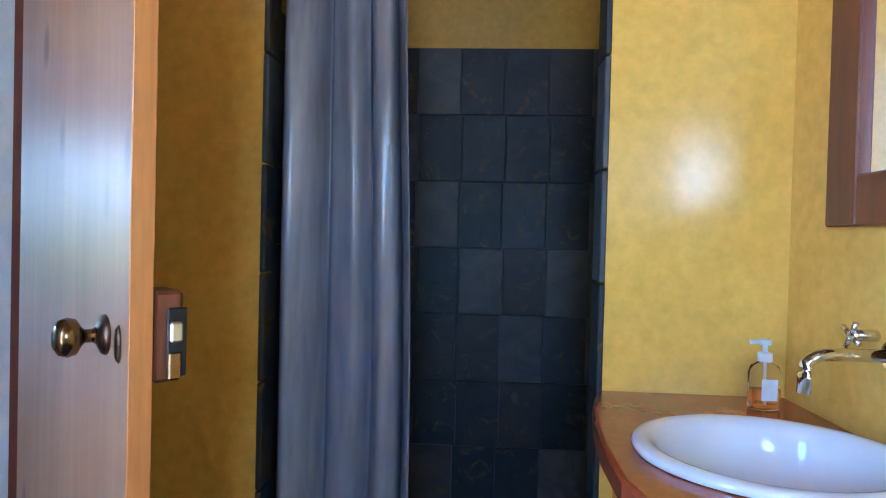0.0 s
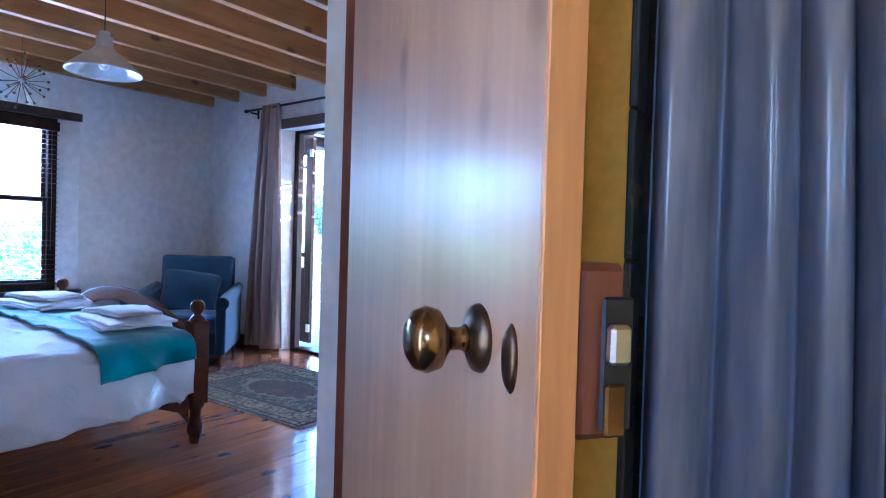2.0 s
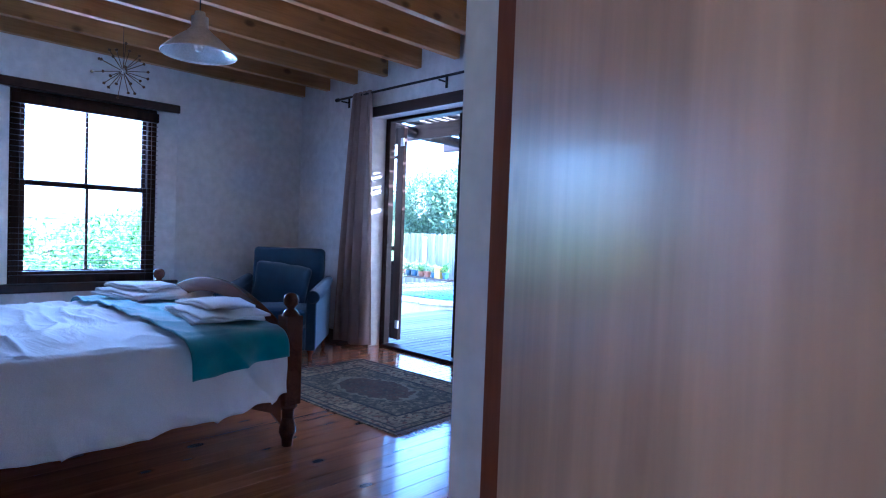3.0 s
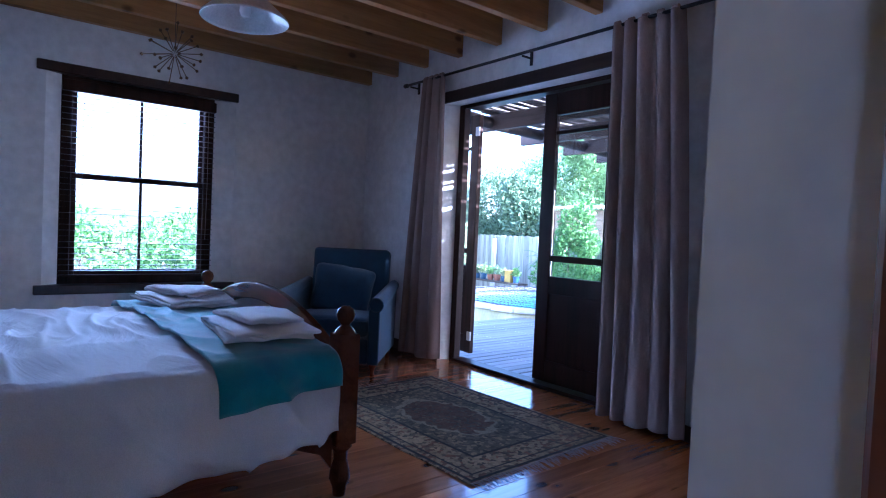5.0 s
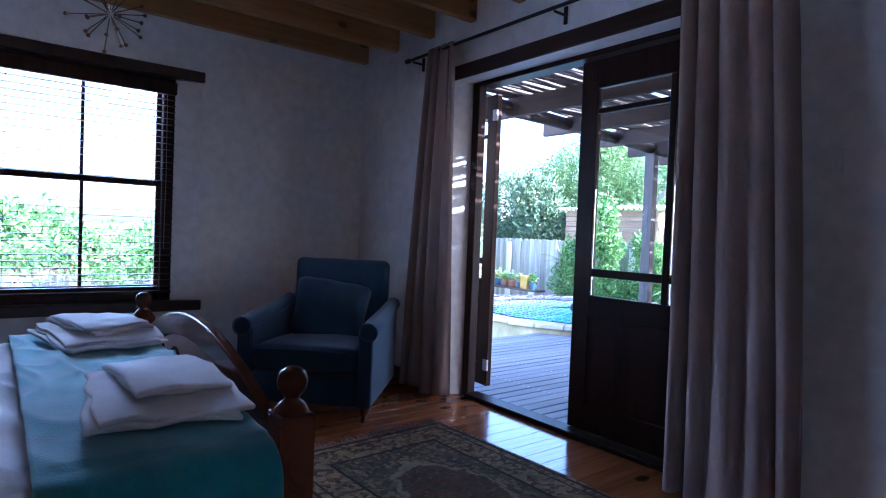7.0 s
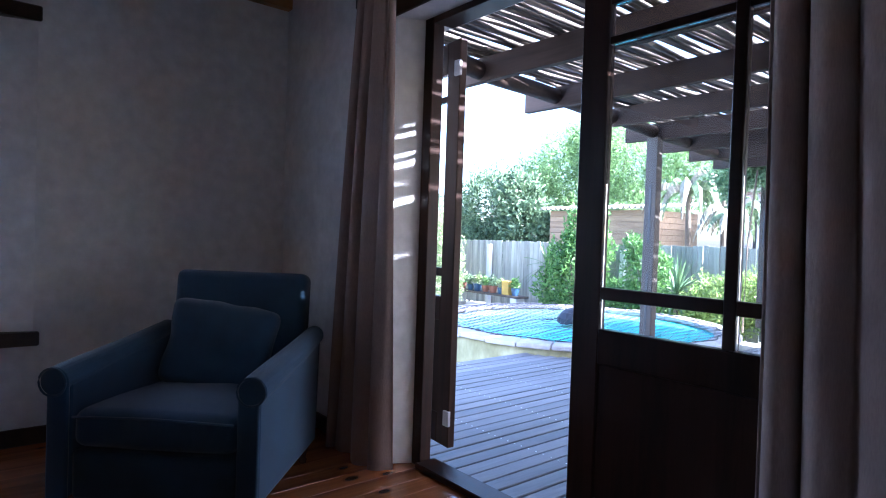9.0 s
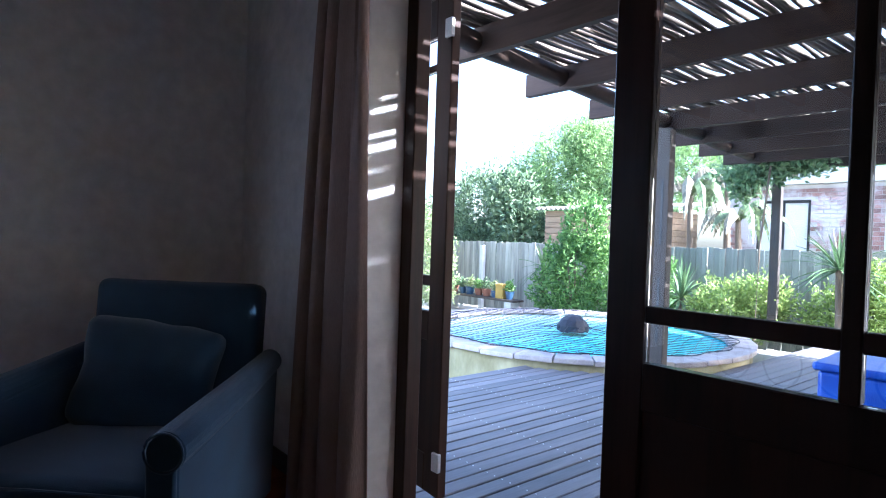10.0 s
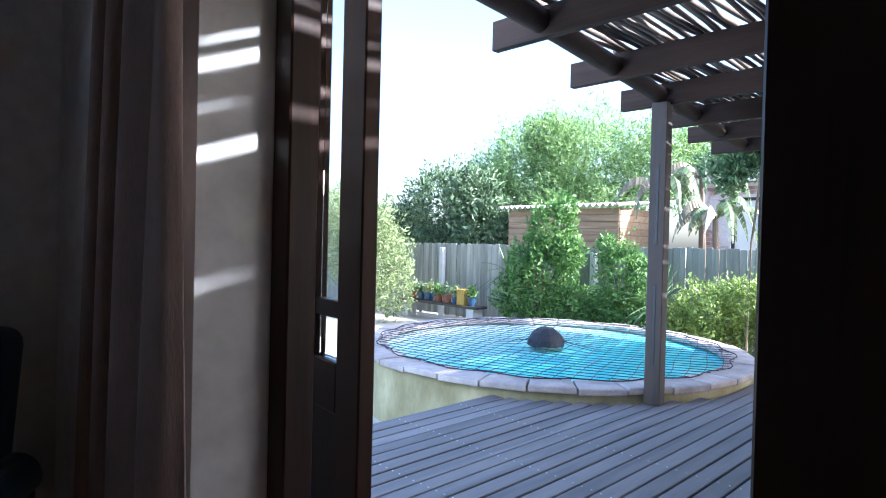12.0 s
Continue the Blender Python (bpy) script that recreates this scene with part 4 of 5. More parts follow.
def shower_curtain():
    c = at_bath(thing("shower_curtain", pose(0, VF + 0.045, 0), "grey-blue satin shower curtain hanging in vertical folds", "shower curtain"))

    def f(u, v):
        z = 0.10 + v * 2.35
        x0, x1 = -0.565 + 0.01 * v, -0.165 - 0.035 * v + 0.012 * math.sin(v * 5)
        s = u + 0.05 * math.sin(u * 6 + 1.2) + 0.02 * math.sin(v * 2.6 + 4 * u)
        x = x0 + (x1 - x0) * u
        a = 0.042 + 0.018 * math.sin(u * 7 + 0.7)
        w = math.sin(s * 3.6 * 2 * math.pi)
        y = a * w + 0.007 * math.sin(s * 9 * 2 * math.pi + v * 3) * (0.4 + v) + 0.02 * math.sin(u * 4)
        return (x + 0.014 * math.cos(s * 3.6 * 2 * math.pi), y, z)

    cl = part("cloth", sheet(140, 36, f), M_SHOWER, c, smooth=True)
    cl.modifiers.new("thick", "SOLIDIFY").thickness = 0.002
    r = at_bath(thing("shower_rail", pose(0, VF + 0.045, 2.47), "chrome shower curtain rail", "rail"))
    part("pole", tube([(OPL, 0, 0), (OPR, 0, 0)], 0.012, 12), M_CHROME, r, smooth=True)


shower_curtain()


def basin_unit():
    # counter with a curved front edge against the right wall
    curve = [(0.80, VF), (0.325, VF), (0.300, 1.48), (0.280, 1.40), (0.262, 1.29), (0.248, 1.14), (0.245, 0.97), (0.28, 0.80), (0.32, 0.66), (0.40, 0.54), (0.52, 0.46), (0.66, 0.42), (0.80, 0.41)]
    zc = 0.857
    CX, CY = 0.545, 1.10
    c = at_bath(thing("vanity_counter", pose(0, 0, 0), "oxide-red polished counter with a curved front edge", "counter"))
    n = 48
    rim_out = [(0.205 * math.cos(2 * math.pi * i / n), 0.175 * math.sin(2 * math.pi * i / n)) for i in range(n)]
    bm = bmesh.new()
    # top with a hole for the basin
    ov = [bm.verts.new((x, y, zc)) for x, y in curve]
    oe = [bm.edges.new((ov[i], ov[(i + 1) % len(ov)])) for i in range(len(ov))]
    iv = [bm.verts.new((CX + x, CY + y, zc)) for x, y in rim_out]
    ie = [bm.edges.new((iv[i], iv[(i + 1) % n])) for i in range(n)]
    bmesh.ops.triangle_fill(bm, use_beauty=True, edges=oe + ie)
    hole = [f for f in bm.faces if ((f.calc_center_median().x - CX) / 0.2) ** 2 + ((f.calc_center_median().y - CY) / 0.17) ** 2 < 1]
    bmesh.ops.delete(bm, geom=hole, context="FACES_ONLY")
    lo = [bm.verts.new((x, y, zc - 0.045)) for x, y in curve]
    for i in range(len(curve)):
        j = (i + 1) % len(curve)
        bm.faces.new((ov[i], ov[j], lo[j], lo[i]))
    bmesh.ops.recalc_face_normals(bm, faces=bm.faces)
    bmesh.ops.bevel(bm, geom=[e for e in oe if e.is_valid], offset=0.009, segments=3, affect="EDGES", profile=0.5)
    part("top", bm, M_COUNTER, c, smooth=False)
    inner = [(CX + (x - CX) * 0.93 + 0.03, VF if abs(y - VF) < 1e-6 else CY + (y - CY) * 0.93) for x, y in curve]
    sk = prism([(min(x, 0.80), y) for x, y in inner], 0.0, zc - 0.046)
    bmesh.ops.delete(sk, geom=[f for f in sk.faces if f.normal.z > 0.9], context="FACES_ONLY")
    part("skirt", sk, M_YELLOW, c, "ochre plastered base")
    b = at_bath(thing("wash_basin", pose(CX, CY, zc), "white oval porcelain basin set in the counter", "basin"))
    prof = [(1.22, 0.002), (1.235, 0.010), (1.21, 0.018), (1.14, 0.021), (1.06, 0.017), (1.0, 0.0), (0.96, -0.03), (0.86, -0.075), (0.66, -0.115), (0.40, -0.135), (0.12, -0.142), (0.0, -0.143)]
    bowl = lathe([(r * 0.2, z) for r, z in prof], 56)
    bmesh.ops.transform(bowl, matrix=Matrix.Diagonal((1.0, 0.87, 1, 1)), verts=bowl.verts)
    part("bowl", bowl, M_PORCELAIN, b, smooth=True)
    part("drain", lathe([(0.0, -0.139), (0.018, -0.139), (0.02, -0.141), (0, -0.141)], 20), M_CHROME, b)
    # wall tap
    t = at_bath(thing("wall_tap", pose(0.80, 1.16, 1.04), "chrome wall-mounted basin tap with cross handles", "tap"))
    bend = [(0, 0, 0), (-0.10, 0, 0.0), (-0.135, 0, -0.002)] + [(-0.135 - 0.035 * math.sin(a), 0, -0.037 + 0.035 * math.cos(a)) for a in [math.pi / 2 * k / 6 for k in range(1, 7)]] + [(-0.17, 0, -0.075)]
    part("spout", tube(bend, 0.0125, 16), M_CHROME, t, smooth=True)
    part("flange", tube([(0, 0, 0), (-0.012, 0, 0)], 0.03, 20), M_CHROME, t)
    for y in (-0.09, 0.06):
        h = tube([(0, y, 0.03), (-0.05, y, 0.03)], 0.012, 12)
        for a in range(4):
            an = a * math.pi / 2 + 0.5
            tube([(-0.05, y, 0.03), (-0.05, y + 0.03 * math.cos(an), 0.03 + 0.03 * math.sin(an))], 0.006, 8, bm=h)
        part("handle", h, M_CHROME, t, smooth=True)
    # soap pump bottle
    s = at_bath(thing("soap_bottle", pose(0.69, 1.44, zc), "clear amber soap bottle with white pump", "soap bottle"))
    m_clear = glass_like("clear_plastic", (0.98, 0.97, 0.94), 0.03, 1.2)
    m_amber = glass_like("amber_soap", (1.0, 0.62, 0.30), 0.05, 1.3)
    bt = lathe([(0, 0), (0.034, 0.001), (0.037, 0.006), (0.037, 0.085), (0.032, 0.102), (0.014, 0.112), (0.014, 0.12), (0, 0.12)], 24)
    bmesh.ops.transform(bt, matrix=Matrix.Diagonal((1, 0.72, 1, 1)), verts=bt.verts)
    part("bottle", bt, m_clear, s, smooth=True)
    part("liquid", shaped(lathe([(0, 0.004), (0.031, 0.005), (0.033, 0.010), (0.033, 0.048), (0, 0.048)], 24), Matrix.Diagonal((1, 0.7, 1, 1))), m_amber, s, "amber liquid soap")
    part("dip_tube", tube([(0, 0, 0.012), (0, 0, 0.112)], 0.003, 6), M_WHITE_PLASTIC, s)
    part("label_band", box(-0.018, 0.018, -0.0275, -0.0268, 0.025, 0.075), M_WHITE_PLASTIC, s)
    pump = lathe([(0.0165, 0.113), (0.0165, 0.133), (0.006, 0.136), (0.006, 0.152), (0.014, 0.153), (0.014, 0.165), (0, 0.167)], 18)
    tube([(0, 0, 0.16), (-0.035, 0, 0.158)], 0.0055, 8, bm=pump)
    part("pump", pump, M_WHITE_PLASTIC, s)
    # mirror
    mi = at_bath(thing("mirror", pose(0.80, 0.96, 1.375), "rectangular mirror in a broad dark wood frame", "mirror"))
    fy0, fy1, fz0, fz1, w = -0.36, 0.40, -0.085, 0.75, 0.105
    for name, b4 in (("frame_side", (fy0, fy0 + w, fz0, fz1)), ("frame_side", (fy1 - w, fy1, fz0, fz1)), ("frame_rail", (fy0 + w, fy1 - w, fz0, fz0 + w)), ("frame_rail", (fy0 + w, fy1 - w, fz1 - w, fz1))):
        part(name, box(-0.03, 0, b4[0], b4[1], b4[2], b4[3], 0.004), M_REDFRAME, mi)
    m_mirror, nt, p = nodes_of("silvered_mirror")
    p.inputs["Base Color"].default_value = (0.9, 0.9, 0.9, 1)
    p.inputs["Metallic"].default_value, p.inputs["Roughness"].default_value = 1.0, 0.02
    part("mirror_glass", box(-0.014, -0.004, fy0 + w, fy1 - w, fz0 + w, fz1 - w), m_mirror, mi)


basin_unit()


# ---- garden materials ----
M_DECK = timber("weathered_deck", (0.07, 0.066, 0.07), (0.15, 0.143, 0.147), "y", 0.6, vary=0.22, grain=10, knots=False, bumpy=0.3)
M_RAFTER = timber("weathered_rafter", (0.02, 0.013, 0.010), (0.045, 0.029, 0.022), "x", 0.7, knots=False)
M_RAFTER.node_tree.nodes["Principled BSDF"].inputs["Specular IOR Level"].default_value = 0.15
M_POST = timber("weathered_post", (0.026, 0.020, 0.016), (0.055, 0.042, 0.034), "z", 0.7, knots=False)
M_LATH = timber("lath_poles", (0.045, 0.034, 0.027), (0.14, 0.11, 0.085), "y", 0.75, knots=False, vary=0.4)
M_PALING = timber("grey_paling", (0.17, 0.172, 0.145), (0.30, 0.295, 0.25), "z", 0.85, knots=False, vary=0.25)
M_CONCRETE = surface("pale_concrete", (0.50, 0.49, 0.46), (0.62, 0.61, 0.58), 5, 60, 0.9, 0, 0.3)
M_COPING = surface("coping_stone", (0.30, 0.26, 0.25), (0.46, 0.41, 0.38), 7, 60, 0.85, 0, 0.4, vary=0.12)
M_POOLWALL = surface("stained_pool_wall", (0.22, 0.19, 0.085), (0.46, 0.41, 0.24), 3.0, 30, 0.9, 0, 0.4, stretch=(1, 1, 0.5))
M_GROUND = surface("pale_dry_ground", (0.36, 0.33, 0.27), (0.52, 0.49, 0.42), 0.6, 12, 0.95, 0, 0.4)
M_PAVING = surface("white_paving", (0.58, 0.56, 0.52), (0.70, 0.69, 0.66), 1.5, 30, 0.9, 0, 0.3)
M_BARK = surface("bark", (0.09, 0.065, 0.045), (0.20, 0.155, 0.115), 6, 40, 0.9, 0, 0.6, stretch=(1, 1, 0.3))
M_NET = surface("black_net_cord", (0.008, 0.009, 0.014), (0.02, 0.02, 0.03), 20, 90, 0.7)
M_SHED = timber("shed_boards", (0.20, 0.13, 0.075), (0.34, 0.24, 0.15), "x", 0.85, knots=False, vary=0.2)
M_ROOFSHEET = surface("corrugated_sheet", (0.46, 0.44, 0.42), (0.62, 0.60, 0.58), 3, 40, 0.6, 0, 0.1)
M_MORTAR = surface("mortar", (0.38, 0.35, 0.33), (0.50, 0.47, 0.44), 5, 60, 0.95, 0, 0.3)
M_BRICK = surface("red_brick", (0.25, 0.125, 0.105), (0.40, 0.25, 0.215), 4, 50, 0.9, 0, 0.4, vary=0.35)


def worn_paint(m, color):
    """Flaking pale paint over a material, in large patches."""
    nt = m.node_tree
    p = nt.nodes["Principled BSDF"]
    old = p.inputs["Base Color"].links[0].from_socket
    g = nt.nodes.new("ShaderNodeNewGeometry")
    n = tex_noise(nt, g.outputs["Position"], 1.3, 6, 0.62, 0.4)
    nt.links.new(mix_col(nt, old, color, ramp(nt, n, [(0.46, (0, 0, 0)), (0.56, (0.85, 0.85, 0.85))])), p.inputs["Base Color"])


worn_paint(M_BRICK, (0.58, 0.54, 0.54))
worn_paint(M_MORTAR, (0.58, 0.54, 0.54))
M_FASCIA = surface("white_fascia", (0.62, 0.62, 0.61), (0.72, 0.72, 0.70), 3, 40, 0.7)
M_BLUE = surface("blue_tarpaulin", (0.012, 0.045, 0.30), (0.03, 0.10, 0.48), 9, 60, 0.35, 0, 0.2)
M_TERRA = surface("terracotta", (0.17, 0.07, 0.042), (0.25, 0.11, 0.065), 8, 60, 0.9)
M_POT_BLUE = surface("blue_pot", (0.02, 0.05, 0.10), (0.04, 0.09, 0.16), 8, 60, 0.4)
M_POT_YELLOW = surface("yellow_tin", (0.34, 0.22, 0.04), (0.42, 0.28, 0.06), 8, 60, 0.6)


def leaf_material(name, dark, light, glow=0.35):
    m, nt, p = nodes_of(name)
    g = nt.nodes.new("ShaderNodeNewGeometry")
    col = ramp(nt, g.outputs["Random Per Island"], [(0.0, dark), (0.6, light), (1.0, tuple(min(1, c * 1.35) for c in light))])
    nt.links.new(col, p.inputs["Base Color"])
    p.inputs["Roughness"].default_value = 0.5
    tr = nt.nodes.new("ShaderNodeBsdfTranslucent")
    nt.links.new(col, tr.inputs["Color"])
    mx = nt.nodes.new("ShaderNodeMixShader")
    mx.inputs[0].default_value = glow
    out = nt.nodes["Material Output"]
    nt.links.new(p.outputs[0], mx.inputs[1])
    nt.links.new(tr.outputs[0], mx.inputs[2])
    nt.links.new(mx.outputs[0], out.inputs["Surface"])
    return m


L_FEATHER = leaf_material("feathery_leaf", (0.085, 0.16, 0.05), (0.27, 0.39, 0.15), 0.45)
L_DARK = leaf_material("dark_glossy_leaf", (0.04, 0.075, 0.038), (0.12, 0.18, 0.09), 0.25)
L_PALE = leaf_material("pale_leaf", (0.10, 0.15, 0.055), (0.26, 0.31, 0.14), 0.35)
L_FRESH = leaf_material("fresh_green_leaf", (0.045, 0.12, 0.03), (0.13, 0.24, 0.06), 0.35)
L_LIME = leaf_material("lime_leaf", (0.14, 0.22, 0.045), (0.30, 0.38, 0.11), 0.4)
L_DRY = leaf_material("dry_leaf", (0.12, 0.105, 0.07), (0.23, 0.20, 0.14), 0.25)
L_BANANA = leaf_material("banana_leaf", (0.07, 0.11, 0.05), (0.15, 0.20, 0.095), 0.3)
L_BLADE = leaf_material("sword_leaf", (0.045, 0.10, 0.04), (0.13, 0.20, 0.085), 0.25)


def leaf_cloud(name, parent, material, blobs, count, size, seed, slim=0.45, droop=0.0, inner=0.55):
    """Many small folded leaves scattered through lumpy blobs (x, y, z, rx, ry, rz)."""
    r = np.random.RandomState(seed)
    vol = np.array([b[3] * b[4] * b[5] for b in blobs]) ** 0.75
    pick = r.choice(len(blobs), count, p=vol / vol.sum())
    B = np.array(blobs)[pick]
    d = r.normal(size=(count, 3))
    d /= np.linalg.norm(d, axis=1)[:, None]
    rad = inner + (1 - inner) * r.rand(count) ** 0.6
    lump = 1 + 0.20 * np.sin(d[:, 0] * 7 + pick) * np.sin(d[:, 1] * 6 + 2 * pick) + 0.12 * np.sin(d[:, 2] * 13 + d[:, 0] * 11)
    c = B[:, :3] + d * (rad * lump)[:, None] * B[:, 3:]
    ax = d * 0.7 + r.normal(size=(count, 3)) * 0.7 + np.array([0, 0, 0.25 - droop])
    ax /= np.linalg.norm(ax, axis=1)[:, None]
    sd = np.cross(ax, r.normal(size=(count, 3)))
    sd /= np.linalg.norm(sd, axis=1)[:, None]
    s = size * (0.6 + 0.8 * r.rand(count))[:, None]
    nrm = np.cross(ax, sd)
    v = np.stack([c - ax * s, c + sd * s * slim + nrm * s * 0.12, c + ax * s - nrm * s * 0.2, c - sd * s * slim + nrm * s * 0.12], 1).reshape(-1, 3)
    f = np.arange(count * 4).reshape(-1, 4)
    me = bpy.data.meshes.new(name)
    me.from_pydata(v.tolist(), [], f.tolist())
    me.materials.append(material)
    o = new(name, me)
    o.parent = parent
    return o


def woody(base, tips, r0, seed):
    """A tapered trunk that forks into limbs."""
    rnd = random.Random(seed)
    b = bmesh.new()
    fork = Vector(base) + Vector((0, 0, max(0.15, (min(t[2] for t in tips) - base[2]) * 0.45)))
    tube([base, (Vector(base) + fork) / 2 + Vector((rnd.uniform(-0.05, 0.05), 0.03, 0)), fork], r0, 8, bm=b, radii=[r0, r0 * 0.8, r0 * 0.7])
    for t in tips:
        t = Vector(t)
        mid = (fork + t) / 2 + Vector((rnd.uniform(-0.2, 0.2), rnd.uniform(-0.2, 0.2), 0.1))
        tube([fork, mid, t], r0, 6, bm=b, radii=[r0 * 0.55, r0 * 0.35, r0 * 0.12])
    return b


def tree(name, label, category, base, blobs, leaf, count, size, r0, seed, **kw):
    t = thing(name, pose(0, 0, 0), label, category)
    part("trunk", woody(base, [(b[0], b[1], b[2] + 0.2 * b[5]) for b in blobs], r0, seed), M_BARK, t)
    leaf_cloud("crown", t, leaf, blobs, count, size, seed, **kw)
    return t


# ---- ground, deck, pool ----
GZ = -0.55
gr = bmesh.new()
bmesh.ops.create_grid(gr, x_segments=2, y_segments=2, size=600)
for v in gr.verts:
    v.co.z = GZ
structure("ground", gr, M_GROUND, "pale dry garden ground")
PX, PY, PR = -7.36, 10.05, 2.08
PZ = 0.05


def pool():
    p = thing("swimming_pool", pose(PX, PY, 0), "round raised plunge pool with stone coping", "swimming pool")
    wall = lathe([(PR - 0.05, GZ - 0.02), (PR - 0.05, PZ - 0.05), (PR - 0.26, PZ - 0.05), (PR - 0.28, -0.4), (PR - 0.3, -1.2)], 72)
    part("wall", wall, M_POOLWALL, p, "yellow-stained rendered pool wall", smooth=True)
    m, nt, b = nodes_of("turquoise_water")
    v = coords(nt, shift=False)
    n = tex_noise(nt, v, 3.5, 4, 0.6, 0.8)
    nt.links.new(ramp(nt, n, [(0.3, (0.10, 0.68, 0.72)), (0.7, (0.24, 0.84, 0.86))]), b.inputs["Base Color"])
    # Paler towards -x: the bright glare on the water is put into its colour.
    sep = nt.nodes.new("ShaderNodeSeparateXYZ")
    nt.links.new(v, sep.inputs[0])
    glare_fade = nt.nodes.new("ShaderNodeMapRange")
    glare_fade.inputs["From Min"].default_value, glare_fade.inputs["From Max"].default_value = -1.7, 0.5
    nt.links.new(sep.outputs[0], glare_fade.inputs["Value"])
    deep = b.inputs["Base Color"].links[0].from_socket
    nt.links.new(mix_col(nt, (0.72, 0.92, 0.93), deep, glare_fade.outputs[0]), b.inputs["Base Color"])
    b.inputs["Roughness"].default_value = 0.07
    bump(nt, b, tex_noise(nt, v, 9, 3), 0.1, 0.02)
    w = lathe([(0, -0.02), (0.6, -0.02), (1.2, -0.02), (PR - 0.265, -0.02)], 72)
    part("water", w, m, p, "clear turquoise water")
    n = 34
    st = prism([((PR - 0.30 if k in (0, 3) else PR) * math.cos(a), (PR - 0.30 if k in (0, 3) else PR) * math.sin(a)) for k, a in enumerate((-math.pi / n + 0.004, -math.pi / n + 0.004, math.pi / n - 0.004, math.pi / n - 0.004))], PZ - 0.055, PZ, 0.012, 2)
    first = part("coping_stone", st, M_COPING, p)
    for i in range(1, n):
        share("coping_stone", first, pose(0, 0, 0.006 * math.sin(i * 3.7), 0, 0, 360 * i / n), p)


pool()


def pool_net():
    t = thing("pool_net", pose(PX, PY, PZ + 0.012), "black safety net stretched over the pool", "net")
    b = bmesh.new()
    R = PR - 0.22

    def sag(x, y):
        return -0.045 * (1 - (x * x + y * y) / (R * R)) + 0.16 * math.exp(-((x - 0.05) ** 2 + (y + 0.1) ** 2) / 0.05)

    for ang in (20, 110):
        ca, sa = math.cos(radians(ang)), math.sin(radians(ang))
        k = -13
        while k <= 13:
            o = k * 0.135
            h = math.sqrt(max(0, R * R - o * o))
            if h > 0.15:
                pts = []
                for i in range(15):
                    s = -h + 2 * h * i / 14
                    w = o + 0.012 * math.sin(s * 5 + k)
                    x, y = ca * s - sa * w, sa * s + ca * w
                    pts.append((x, y, sag(x, y)))
                tube(pts, 0.0034, 4, bm=b)
            k += 1
    tagged(part("netting", b, M_NET, t), kind="stuff")
    edge = [(R * (1 + 0.02 * math.sin(17 * a)) * math.cos(a), R * (1 + 0.02 * math.sin(17 * a)) * math.sin(a), 0.004) for a in [2 * math.pi * i / 90 for i in range(91)]]
    part("edge_rope", tube(edge, 0.006, 5), M_NET, t)
    cone = lathe([(0.20, -0.05), (0.19, 0.02), (0.15, 0.09), (0.09, 0.135), (0.0, 0.15)], 18)
    for v in cone.verts:
        v.co += 0.015 * noise.noise_vector(v.co * 14)
    bmesh.ops.transform(cone, matrix=Matrix.Translation((0.05, -0.1, 0.02)), verts=cone.verts)
    part("float", cone, M_NET, t, "dark bundled float under the net")


pool_net()


def deck():
    d = tagged(new("deck"), "weathered grey timber deck", kind="structure")
    step = 0.108
    made = {}
    for i in range(66):
        x = -6.50 + i * step
        dx = abs(x + step / 2 - PX)
        y1 = 13.2 if x > -5.4 else 8.2
        if dx < PR + 0.01:
            y1 = PY - math.sqrt((PR + 0.01) ** 2 - dx * dx) + 0.01
        if x > -2.2:
            y1 = 11.0
        key = round(y1, 2)
        if key not in made:
            o = part("deck_board", box(0, step - 0.011, 5.38, y1, -0.09, -0.06, 0.004), M_DECK, d)
            o.matrix_basis = pose(x, 0, 0.002 * math.sin(i * 5.1))
            made[key] = o
        else:
            share("deck_board", made[key], pose(x, 0, 0.002 * math.sin(i * 5.1)), d)
    for x in (-6.46, -4.6, -2.7, -0.8):
        part("bearer", box(x, x + 0.05, 5.6, 7.9 if x < -6 else 11, -0.24, -0.092), M_RAFTER, d)
    screws = bmesh.new()
    for y in (6.05, 6.62, 7.2, 7.78):
        for i in range(66):
            for dx in (0.022, 0.077):
                bmesh.ops.create_cone(screws, cap_ends=True, segments=6, radius1=0.0045, radius2=0.004, depth=0.002, matrix=Matrix.Translation((-6.50 + i * step + dx, y + 0.006 * math.sin(7 * i + dx), -0.0565)))
    tagged(part("screw_heads", screws, M_STEEL, d, "bright steel screw heads"), kind="stuff")
    part("fascia", box(-6.535, -6.505, 5.60, 8.20, -0.25, -0.062, 0.003), M_DECK, d)


deck()


# ---- pergola ----
PERG = pose(-5.57, 8.95, 0, 0, 0, 7.0)


